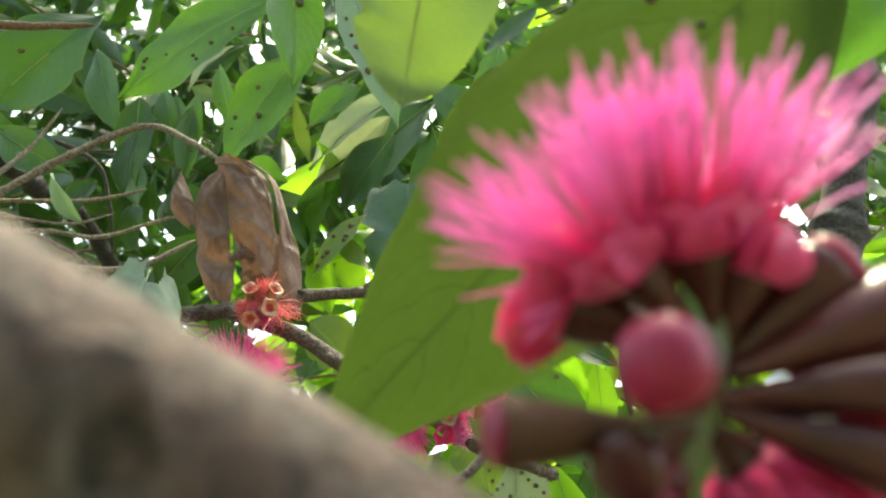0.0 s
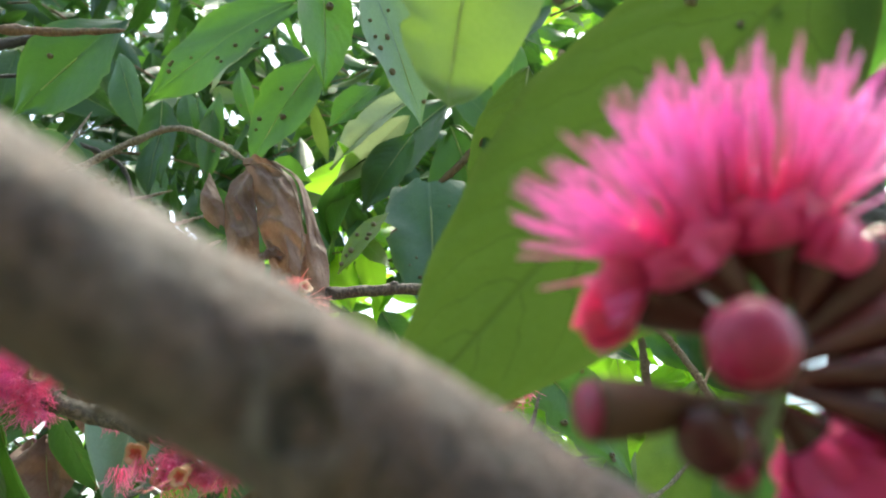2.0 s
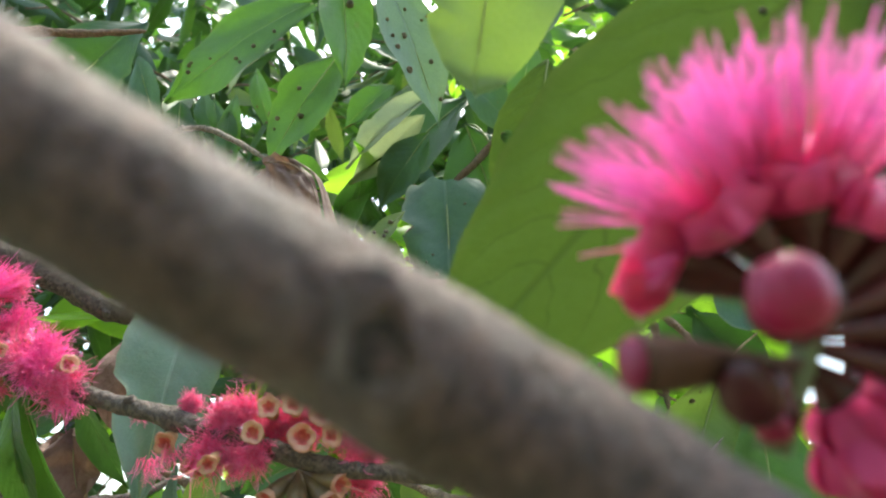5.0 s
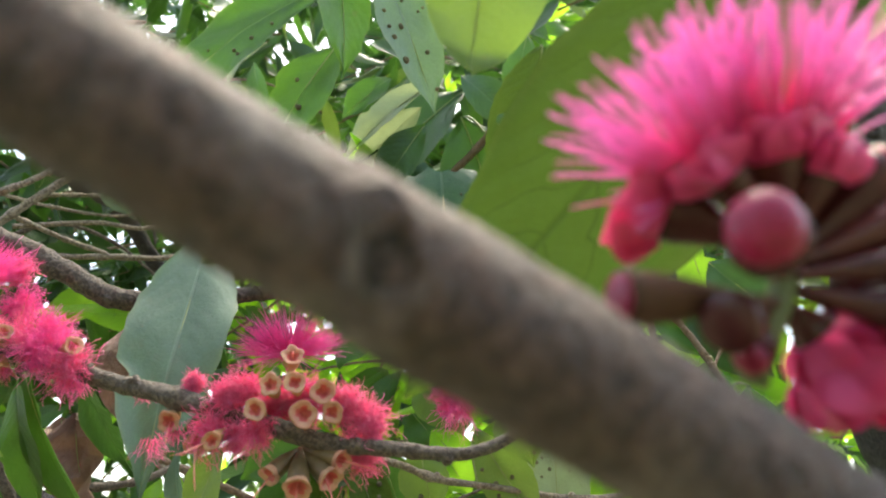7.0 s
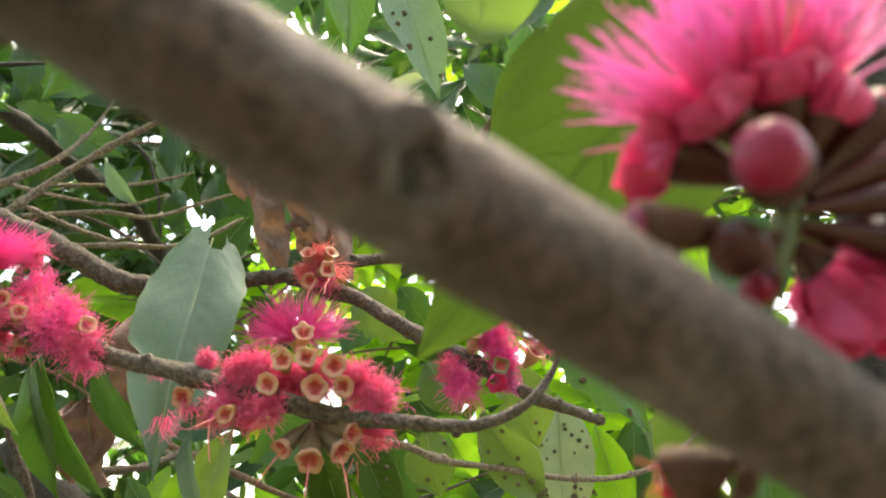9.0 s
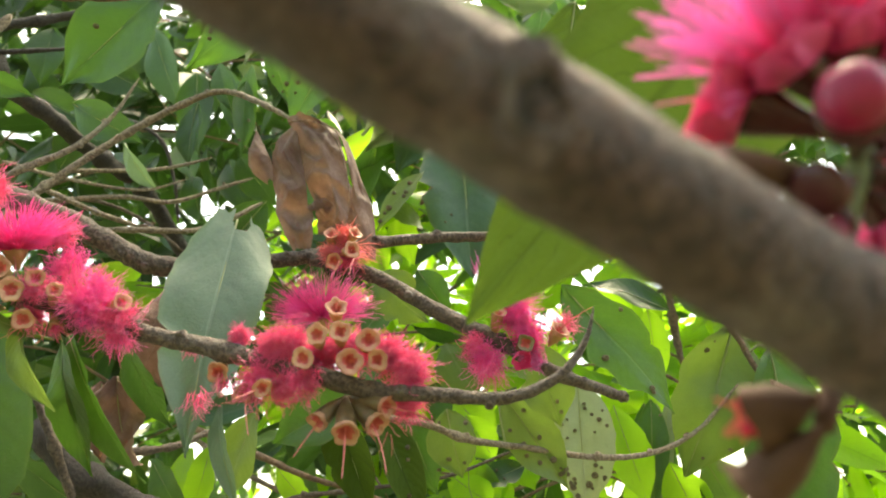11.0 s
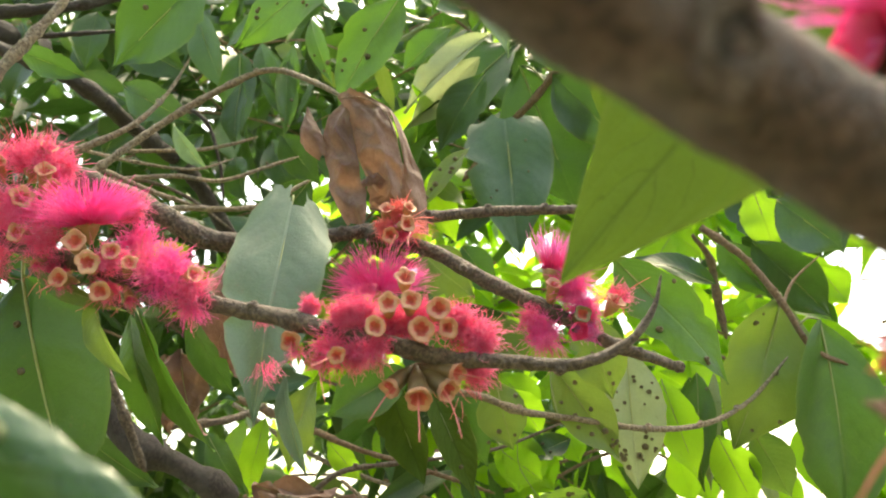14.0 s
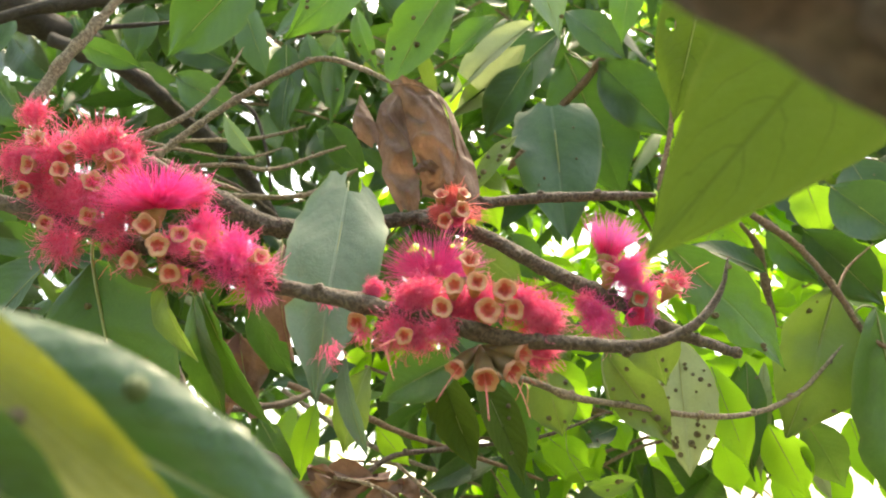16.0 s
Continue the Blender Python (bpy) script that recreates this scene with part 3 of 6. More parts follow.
def knot(parent, centre, out, wide, tall, seed):
    """A healed branch scar: swollen lips round a shallow hollow, its shade painted by a dark colour."""
    out = Vector(out).normalized()
    up = (Vector((0, 0, 1)) - out * out.z).normalized()
    side = up.cross(out)
    lips = [(2.1, -0.40), (1.75, -0.02), (1.45, 0.16), (1.2, 0.17), (1.02, 0.02), (0.8, -0.2)]
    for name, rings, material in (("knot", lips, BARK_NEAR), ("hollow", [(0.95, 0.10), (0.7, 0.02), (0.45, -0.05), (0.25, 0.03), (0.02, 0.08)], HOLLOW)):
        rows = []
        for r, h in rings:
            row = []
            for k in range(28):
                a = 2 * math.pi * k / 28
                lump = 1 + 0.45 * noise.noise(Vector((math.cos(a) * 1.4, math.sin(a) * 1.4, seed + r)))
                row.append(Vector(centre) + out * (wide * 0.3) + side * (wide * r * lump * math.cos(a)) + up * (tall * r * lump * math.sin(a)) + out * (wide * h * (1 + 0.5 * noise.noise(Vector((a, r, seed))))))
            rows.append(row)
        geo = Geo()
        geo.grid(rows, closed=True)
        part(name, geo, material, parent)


def scars(parent, spots, size, seed):
    """Raised bud scars on a branch: small knobs with a sunken tip, at shares of its length."""
    rng = random.Random(seed)
    line = TWIGS[parent.name]
    for at in spots:
        i = min(len(line) - 2, int(at * len(line)))
        p, r = line[i]
        along = (line[i + 1][0] - p).normalized()
        out = Vector((rng.uniform(-0.5, 0.5), rng.uniform(-1.0, -0.2), rng.uniform(-1, 1)))
        out = (out - along * out.dot(along)).normalized()
        k = size * rng.uniform(0.7, 1.3)
        geo, _ = turned([(0, k * 1.1), (k * 0.35, k * 1.0), (k * 0.8, k * 0.78), (k * 0.95, k * 0.5), (k * 0.8, k * 0.25), (k * 0.6, k * 0.03)], 12, p + out * (r * 0.8), out + along * rng.uniform(-0.4, 0.4), seed=seed + at * 10, rag=0.4)
        part("bud_scar", geo, parent.data.materials[0], parent)


# ---- ground ----
sheet = Geo()
sheet.grid([[(-400 + 800 * i / 20, -400 + 800 * j / 20, 0.0) for i in range(21)] for j in range(21)])
ground = new("ground", sheet.mesh("ground"))
ground.data.materials.append(EARTH)
tagged(ground, "bare earth with thin grass under the tree", "ground", kind="structure")

# ---- near branch and flowers ----
near = branch("near_branch", [(-0.3000, 0.0060, 1.6740, 0.0138), (-0.1000, 0.0822, 1.5753, 0.0137), (-0.0200, 0.1125, 1.5357, 0.0138), (0.0600, 0.1429, 1.4957, 0.0130), (0.1400, 0.1733, 1.4559, 0.0126), (0.3000, 0.2341, 1.3767, 0.0128), (0.4500, 0.4500, 1.2900, 0.0160), (0.6100, 0.8500, 1.1300, 0.0200), (0.6700, 1.0300, 1.0000, 0.0240)], BARK_NEAR, "thick grey-brown branch with a scarred knot", "branch", 36, 0.10, nodes=())
knot(near, (-0.0205, 0.0992, 1.5322), (0.20, -0.900, -0.39), 0.0036, 0.0050, 3.0)
cluster = thing("flower_cluster", (0.0565, 0.1550, 1.5361), "bright pink flower with crimson buds on a green stalk", "flower cluster")
stalk = Geo()
tube(stalk, smooth_path([(0.0543, 0.1660, 1.5303, 0.0036), (0.0585, 0.1640, 1.5402, 0.0034), (0.0624, 0.1620, 1.5493, 0.0032), (0.0651, 0.1600, 1.5586, 0.0029), (0.0672, 0.1580, 1.5681, 0.0022)]), 12, 0.08)
part("stalk", stalk, STALK, cluster, "green flower stalk")
near_flower(cluster, (0.0662, 0.1580, 1.5664), (-0.232, -0.422, 0.876), 0.0180, 0.0078, 11, 0.0125, 34, 6, petal_material=PETAL_OPEN, brush=((0.10, -0.10, 0.98), 0.0335, 250, 52))
near_flower(cluster, (0.0648, 0.1600, 1.5630), (-0.711, -0.378, 0.593), 0.0250, 0.0066, 12, 0.0120, 32, 6, petal_material=PETAL_OPEN, brush=((-0.58, -0.16, 0.80), 0.034, 150, 46))
near_flower(cluster, (0.0634, 0.1620, 1.5602), (-0.8636, 0.1349, 0.4858), 0.0306, 0.0080, 13, 0.0158, 40, 7, cup=CALYX_BROWN, petal_material=PETAL_OPEN, brush=((-0.75, -0.1, -0.65), 0.018, 6, 30))
near_flower(cluster, (0.0676, 0.1620, 1.5637), (0.444, -0.082, 0.892), 0.0200, 0.0050, 14, 0.0115, 10, 4, petal_material=PETAL_OPEN)
bud(cluster, (0.0614, 0.1580, 1.5537), (-0.425, -0.9, -0.097), 0.0320, 0.0160, 0.012, 15)
bud(cluster, (0.0595, 0.1580, 1.5464), (-0.932, -0.352, -0.092), 0.0428, 0.0118, 0.0045, 16, CALYX_DULL)
bud(cluster, (0.0585, 0.1600, 1.5457), (-0.616, -0.696, -0.369), 0.0275, 0.0125, 0.003, 17, None, CALYX_BROWN)
bud(cluster, (0.0690, 0.1630, 1.5600), (0.74, -0.10, 0.62), 0.0310, 0.0165, 0.0075, 18)
bud(cluster, (0.0690, 0.1600, 1.5570), (0.90, -0.12, 0.34), 0.0390, 0.0170, 0.0070, 19)
bud(cluster, (0.0650, 0.1580, 1.5527), (0.97, -0.20, 0.03), 0.0380, 0.0120, 0.0050, 20)
bud(cluster, (0.0655, 0.1600, 1.5500), (0.93, -0.12, -0.30), 0.0360, 0.0128, 0.0050, 21)
near_flower(cluster, (0.0690, 0.1720, 1.5590), (0.78, 0.20, 0.58), 0.0200, 0.0060, 23, 0.0140, 18, 5)
near_flower(cluster, (0.0678, 0.1590, 1.5625), (0.3143, -0.4099, 0.8563), 0.0176, 0.0052, 28, 0.0110, 14, 5, petal_material=PETAL_OPEN)
near_flower(cluster, (0.0639, 0.1660, 1.5501), (0.695, 0.246, -0.676), 0.0143, 0.0062, 24, 0.0130, 26, petal_material=PETAL_OPEN)
near_flower(cluster, (0.0671, 0.1680, 1.5527), (0.98, 0.142, -0.138), 0.0270, 0.0072, 25, 0.0165, 34, 6, petal_material=PETAL_OPEN)
near_flower(cluster, (0.0665, 0.1700, 1.5475), (0.60, 0.10, -0.79), 0.0170, 0.0068, 29, 0.0165, 30, 6, petal_material=PETAL_OPEN)
near_flower(cluster, (0.0690, 0.1720, 1.5450), (0.90, 0.20, -0.40), 0.0240, 0.0070, 27, 0.0140, 24, petal_material=PETAL_OPEN)
bud(cluster, (0.0599, 0.1640, 1.5433), (-0.577, -0.344, -0.741), 0.0110, 0.0085, 0.006, 26)
# ---- near leaves ----
upper = branch("leafy_twig", [(0.2933, 0.2200, 1.9299, 0.0030), (0.1588, 0.2100, 1.8068, 0.0026), (0.0402, 0.2700, 1.8583, 0.0020)], TWIG_RED, "brown leafy twig holding broad green leaves", "twig")
broad = leaf(upper, (0.1660, 0.2287, 1.7640), (-0.0345, 0.3000, 1.5568), 0.1080, 6, 0, 0.02, NEAR, seed=25, label="broad fresh green leaf lit from behind", rib=False, drip=0.0, spine=0.5, bitten=0, steps=44, half=12, blunt=-0.12, wave=0.015, quilted=0.1, twist=4)
for x, y, z, size in ((0.0377, 0.2440, 1.7240, 0.0021), (0.0894, 0.2440, 1.7232, 0.0026), (0.1212, 0.2440, 1.7208, 0.0023), (0.1067, 0.2440, 1.7112, 0.0017)):
    ball = part("gall", GALL_MESH, GALL, broad)
    ball.matrix_basis = Matrix.Translation((x, y, z)) @ Euler((radians(80), 0, 0)).to_matrix().to_4x4() @ Matrix.Scale(size, 4)
leaf(upper, (0.0085, 0.2700, 1.8300), (-0.0085, 0.3000, 1.7030), 0.0740, -14, 20, 0.05, OLIVE, seed=26, hook=0.5, steps=30, half=8, drip=0.3, blunt=0.25, twist=8)
leaf(upper, (0.1848, 0.2400, 1.7767), (0.1570, 0.2700, 1.6978), 0.0595, 10, 10, 0.05, GREEN, seed=27)
# ---- flowering branches ----
main = branch("flowering_branch", [(-0.6393, 0.5400, 1.7476, 0.0074), (-0.4605, 0.5300, 1.6850, 0.0068), (-0.3488, 0.5200, 1.6466, 0.0064), (-0.2767, 0.5150, 1.6222, 0.0062), (-0.2023, 0.5050, 1.6020, 0.0063), (-0.1543, 0.5000, 1.5882, 0.0061), (-0.0992, 0.4950, 1.5717, 0.0056), (-0.0542, 0.4900, 1.5666, 0.0048), (-0.0107, 0.4870, 1.5636, 0.0041), (0.0225, 0.4850, 1.5765, 0.0032), (0.0410, 0.4840, 1.5988, 0.0024), (0.0480, 0.4830, 1.6209, 0.0015)], BARK, "grey-brown branch with rings of spent flowers and an upcurved tip", "branch", nodes=((0.2, 0.3), (0.47, 0.35), (0.62, 0.3), (0.74, 0.2)), sides=14)
second = branch("flowering_branch", [(-0.5374, 0.6000, 1.8036, 0.0115), (-0.4575, 0.6200, 1.7841, 0.0116), (-0.3873, 0.6400, 1.7551, 0.0111), (-0.3386, 0.6550, 1.7308, 0.0105), (-0.2916, 0.6700, 1.7316, 0.0091), (-0.2391, 0.6900, 1.7435, 0.0076), (-0.1915, 0.7000, 1.7528, 0.0071), (-0.1262, 0.7250, 1.7765, 0.0062), (-0.0545, 0.7400, 1.7870, 0.0057), (0.0543, 0.7550, 1.7920, 0.0049)], BARK, "grey-brown branch behind the flowers", "branch", nodes=((0.62, 0.4),))
fork = branch("flowering_branch", [(-0.1915, 0.7000, 1.7503, 0.0075), (-0.1249, 0.6950, 1.7261, 0.0073), (-0.0703, 0.6900, 1.6911, 0.0076), (-0.0087, 0.6850, 1.6556, 0.0074), (0.0411, 0.6900, 1.6276, 0.0062), (0.0821, 0.7000, 1.6144, 0.0052), (0.1086, 0.7100, 1.6057, 0.0052)], BARK, "dark brown forked branch ending in a stub", "branch", nodes=((0.55, 0.3), (0.8, 0.2)))
low = branch("twig", [(-0.1416, 0.7600, 1.6034, 0.0037), (-0.0845, 0.7900, 1.5999, 0.0038), (-0.0433, 0.8100, 1.5870, 0.0039), (0.0183, 0.8400, 1.5819, 0.0033), (0.1008, 0.8700, 1.5743, 0.0034), (0.1699, 0.9000, 1.5827, 0.0032), (0.2296, 0.9200, 1.6114, 0.0026), (0.2841, 0.9250, 1.6642, 0.0017)], BARK_PALE, "pale grey twig with raised bud scars", "twig", nodes=((0.2, 0.4), (0.45, 0.3), (0.75, 0.4)))
low2 = branch("twig", [(-0.3168, 0.9300, 1.4775, 0.0038), (-0.2679, 0.9500, 1.5349, 0.0036), (-0.1928, 0.9700, 1.5505, 0.0028), (-0.0794, 0.9800, 1.5652, 0.0023), (0.0138, 0.9800, 1.5976, 0.0017)], BARK, "thin grey-brown twig among the leaves", "twig")
low3 = branch("twig", [(-0.3982, 0.9500, 1.6310, 0.0044), (-0.3035, 0.9700, 1.5934, 0.0044), (-0.2453, 0.9800, 1.5694, 0.0036), (-0.1888, 1.0000, 1.5537, 0.0030), (-0.0737, 1.0200, 1.5167, 0.0025)], TWIG_RED, "reddish brown twig among the leaves", "twig")
low4 = branch("twig", [(-0.4173, 0.8000, 1.5747, 0.0040), (-0.3706, 0.8500, 1.5887, 0.0039), (-0.3458, 0.9000, 1.6139, 0.0038)], BARK, "short grey twig among dead leaves", "twig")
right = branch("twig", [(0.2102, 0.9500, 1.8473, 0.0048), (0.2569, 0.9400, 1.7982, 0.0043), (0.2928, 0.9350, 1.7354, 0.0042), (0.3169, 0.9300, 1.6765, 0.0034), (0.3543, 0.9300, 1.6553, 0.0027)], TWIG_RED, "reddish brown twig with drooping leaves", "twig")
right2 = branch("twig", [(0.2437, 1.1200, 1.9049, 0.0028), (0.2711, 1.1400, 1.8696, 0.0056), (0.2778, 1.1500, 1.7995, 0.0055), (0.2821, 1.1500, 1.7462, 0.0041)], TWIG_RED, "upright brown twig in bright leaves", "twig")
arc = branch("twig", [(-0.5584, 0.7000, 1.7628, 0.0064), (-0.5095, 0.7200, 1.8388, 0.0048), (-0.4400, 0.7400, 1.9166, 0.0041), (-0.3702, 0.7450, 1.9663, 0.0039), (-0.3197, 0.7400, 1.9803, 0.0036), (-0.2672, 0.7200, 1.9492, 0.0032), (-0.2246, 0.7080, 1.9177, 0.0025)], BARK_PALE, "arched bare twig holding a dead leaf", "twig")
left1 = branch("twig", [(-0.5583, 0.5800, 1.8245, 0.0065), (-0.5384, 0.5850, 1.8843, 0.0056), (-0.5187, 0.5900, 1.9236, 0.0049), (-0.4942, 0.6000, 1.9827, 0.0045)], BARK_PALE, "pale grey bare twig, slightly crooked", "twig")
left2 = branch("twig", [(-0.5314, 0.6600, 1.8093, 0.0042), (-0.4980, 0.6700, 1.8419, 0.0038), (-0.4550, 0.6900, 1.8804, 0.0033), (-0.4299, 0.7100, 1.9317, 0.0023), (-0.4126, 0.7200, 1.9879, 0.0013)], BARK_PALE, "pale grey bare twig, slightly crooked", "twig")
left3 = branch("twig", [(-0.5336, 0.8000, 1.8341, 0.0036), (-0.4494, 0.8400, 1.8505, 0.0035), (-0.3702, 0.8700, 1.8633, 0.0032), (-0.3101, 0.9000, 1.9126, 0.0028)], BARK_PALE, "thin pale grey bare twig", "twig")
left4 = branch("twig", [(-0.5469, 0.8000, 1.8735, 0.0032), (-0.4696, 0.8400, 1.8965, 0.0030), (-0.4195, 0.8700, 1.9026, 0.0028), (-0.3684, 0.9000, 1.9369, 0.0023), (-0.3331, 0.9200, 1.9608, 0.0018)], BARK_PALE, "thin grey-brown twig among the leaves", "twig")
left5 = branch("twig", [(-0.5575, 0.8500, 1.9413, 0.0028), (-0.4763, 0.9000, 1.9671, 0.0027), (-0.4352, 0.9200, 1.9842, 0.0024), (-0.3977, 0.9300, 2.0008, 0.0018)], BARK_PALE, "thin grey-brown twig among the leaves", "twig")
left6 = branch("twig", [(-0.5138, 0.7500, 1.8617, 0.0030), (-0.4615, 0.7800, 1.8444, 0.0027), (-0.4259, 0.8000, 1.8372, 0.0024)], BARK_PALE, "thin pale grey bare twig", "twig")
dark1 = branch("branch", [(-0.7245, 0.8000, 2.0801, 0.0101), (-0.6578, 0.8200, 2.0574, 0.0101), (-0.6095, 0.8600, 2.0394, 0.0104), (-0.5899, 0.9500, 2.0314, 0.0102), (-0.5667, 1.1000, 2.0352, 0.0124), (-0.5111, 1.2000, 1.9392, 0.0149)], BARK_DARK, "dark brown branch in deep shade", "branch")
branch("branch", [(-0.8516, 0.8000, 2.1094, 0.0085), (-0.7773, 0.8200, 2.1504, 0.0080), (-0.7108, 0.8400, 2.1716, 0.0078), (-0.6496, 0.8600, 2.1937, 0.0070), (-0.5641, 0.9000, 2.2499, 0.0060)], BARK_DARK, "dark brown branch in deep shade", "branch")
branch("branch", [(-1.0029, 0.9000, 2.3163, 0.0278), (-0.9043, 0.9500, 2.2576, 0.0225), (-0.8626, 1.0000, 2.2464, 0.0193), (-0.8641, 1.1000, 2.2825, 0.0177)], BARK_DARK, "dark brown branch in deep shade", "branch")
top1 = branch("twig", [(-0.4687, 0.5800, 1.9918, 0.0042), (-0.4079, 0.6000, 2.0025, 0.0040), (-0.3644, 0.6000, 2.0022, 0.0032), (-0.3294, 0.6000, 2.0032, 0.0022)], TWIG_RED, "short brown broken twig stub", "twig")
stem1 = branch("twig", [(0.0451, 0.9800, 2.1332, 0.0051), (0.0062, 1.0000, 2.0910, 0.0056), (-0.0418, 1.0200, 2.0486, 0.0052), (-0.1085, 1.0400, 1.9733, 0.0043)], TWIG_RED, "reddish brown twig among the leaves", "twig")
stem2 = branch("twig", [(0.1235, 0.7800, 2.1141, 0.0042), (0.1060, 0.7900, 2.0217, 0.0038), (0.0885, 0.8000, 1.9032, 0.0035), (0.0663, 0.8000, 1.8199, 0.0028)], TWIG_RED, "brown twig carrying green leaves", "twig")
branch("twig", [(-0.4582, 0.6200, 1.6697, 0.0040), (-0.4242, 0.6300, 1.6260, 0.0039), (-0.4006, 0.6400, 1.5812, 0.0039), (-0.3688, 0.6500, 1.5148, 0.0038)], BARK, "grey-brown twig beside the leaves", "twig")
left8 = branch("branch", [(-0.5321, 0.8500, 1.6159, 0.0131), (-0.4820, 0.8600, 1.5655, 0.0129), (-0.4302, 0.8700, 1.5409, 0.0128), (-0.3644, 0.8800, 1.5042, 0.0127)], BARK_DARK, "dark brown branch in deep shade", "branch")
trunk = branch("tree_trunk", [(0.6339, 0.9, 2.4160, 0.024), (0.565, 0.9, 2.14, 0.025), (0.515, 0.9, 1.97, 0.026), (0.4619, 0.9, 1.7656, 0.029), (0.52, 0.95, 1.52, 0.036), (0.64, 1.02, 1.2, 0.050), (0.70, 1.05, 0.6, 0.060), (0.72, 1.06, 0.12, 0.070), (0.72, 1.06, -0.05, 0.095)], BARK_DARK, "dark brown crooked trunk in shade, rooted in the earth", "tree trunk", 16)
branch("twig", [(-0.6328, 0.9000, 1.9012, 0.0032), (-0.5636, 0.9200, 1.9343, 0.0028), (-0.4980, 0.9500, 1.9190, 0.0025), (-0.4329, 0.9700, 1.8718, 0.0016)], BARK, "thin bare grey-brown twig", "twig")
branch("twig", [(-0.6059, 1.0000, 2.1292, 0.0037), (-0.5243, 1.0200, 2.0944, 0.0032), (-0.4929, 1.0300, 2.0262, 0.0027), (-0.4837, 1.0500, 1.9559, 0.0022)], BARK_DARK, "thin dark twig hanging down", "twig")
branch("twig", [(-0.6086, 0.8000, 1.9289, 0.0025), (-0.5240, 0.8200, 1.9108, 0.0022), (-0.4520, 0.8500, 1.9107, 0.0019), (-0.4068, 0.8700, 1.9342, 0.0011)], BARK_PALE, "thin pale grey bare twig", "twig")
branch("twig", [(-0.6614, 0.8000, 2.0941, 0.0035), (-0.6090, 0.8200, 2.1108, 0.0031), (-0.5794, 0.8400, 2.1275, 0.0024)], BARK_DARK, "short dark bare twig", "twig")
branch("twig", [(0.2922, 0.9350, 1.7318, 0.0021), (0.3172, 0.9500, 1.7694, 0.0018), (0.3579, 0.9600, 1.8048, 0.0011)], TWIG_RED, "thin side twig of reddish bark", "twig")
branch("twig", [(-0.4283, 1.0200, 1.6368, 0.0035), (-0.3311, 1.0300, 1.5760, 0.0035), (-0.2540, 1.0400, 1.5434, 0.0030), (-0.1558, 1.0500, 1.5115, 0.0026)], BARK_PALE, "thin pale grey bare twig", "twig")
branch("twig", [(-0.3571, 1.0500, 1.5331, 0.0027), (-0.2877, 1.0600, 1.5191, 0.0027), (-0.2264, 1.0700, 1.4978, 0.0023)], BARK_PALE, "thin pale grey bare twig", "twig")
scars(trunk, (0.08, 0.2, 0.3, 0.4, 0.55), 0.010, 12)
scars(main, (0.30, 0.42, 0.47, 0.53, 0.58, 0.66, 0.73, 0.80, 0.88), 0.0042, 1)
scars(fork, (0.2, 0.33, 0.48, 0.62, 0.72, 0.85, 0.97), 0.0042, 2)
scars(second, (0.35, 0.55, 0.7, 0.8, 0.9), 0.004, 3)
scars(low, (0.12, 0.22, 0.33, 0.46, 0.55, 0.68, 0.8), 0.0032, 4)
scars(low2, (0.3, 0.6), 0.003, 5)
scars(right, (0.3, 0.5, 0.75), 0.003, 6)
scars(arc, (0.25, 0.45, 0.7), 0.003, 7)
scars(left1, (0.3, 0.6), 0.003, 8)
scars(left2, (0.3, 0.5, 0.7), 0.003, 9)
scars(left3, (0.3, 0.6, 0.85), 0.0025, 10)
scars(low3, (0.25, 0.5, 0.75), 0.003, 11)
# ---- leaves ----
leaf(main, (-0.2588, 0.6600, 1.7763), (-0.2608, 0.6000, 1.5446), 0.0930, -8, 16, 0.05, GREY, seed=28, drip=0.45, wave=0.14, cut=0.10, quilted=0.08, steps=56, half=14, hole=(0.0, -0.22, 0.075), label="dusty grey-green leaf with torn edge")
leaf(main, (-0.2425, 0.6200, 1.5886), (-0.2169, 0.6100, 1.5046), 0.0235, 25, 26, 0.08, GREY, seed=29)
leaf(low4, (-0.2485, 0.7500, 1.6098), (-0.2794, 0.7800, 1.5251), 0.0490, 20, 12, 0.05, OLIVE, seed=30)
leaf(arc, (-0.0450, 0.9300, 2.0105), (-0.0311, 0.9300, 1.8079), 0.1230, 0, 8, 0.05, TEAL, galls=5, seed=31, drip=0.2, wave=0.12, cut=0.22, label="dull green leaf with brown galls")
leaf(stem1, (-0.0166, 1.0000, 2.1483), (0.0638, 1.0600, 1.9280), 0.1411, 10, 10, 0.04, DEEP, seed=32, drip=0.3)
leaf(stem1, (-0.0130, 1.0200, 2.2102), (-0.1840, 1.0600, 2.0419), 0.1227, 15, 12, 0.05, DEEP, seed=33)
leaf(stem2, (0.0315, 0.9800, 2.1160), (0.1345, 1.0000, 1.9923), 0.0901, 20, 14, 0.05, DEEP, seed=34, twist=2)
leaf(stem1, (-0.0632, 0.9600, 2.1795), (-0.1961, 1.0000, 2.0733), 0.0749, 25, 25, 0.05, PALE, seed=35)
leaf(stem1, (-0.0771, 0.9700, 2.1468), (-0.1936, 1.0200, 2.0551), 0.0542, -25, 20, 0.05, PALE, seed=36)
leaf(upper, (-0.1002, 0.6400, 2.1084), (-0.0422, 0.6900, 1.9469), 0.0674, -15, 14, 0.05, GREY, galls=11, seed=37, label="grey-green leaf dotted with galls")
leaf(top1, (-0.2017, 0.7400, 2.1590), (-0.3820, 0.7800, 2.0409), 0.0967, 10, 10, 0.05, GREEN, galls=8, seed=38, wave=0.15)
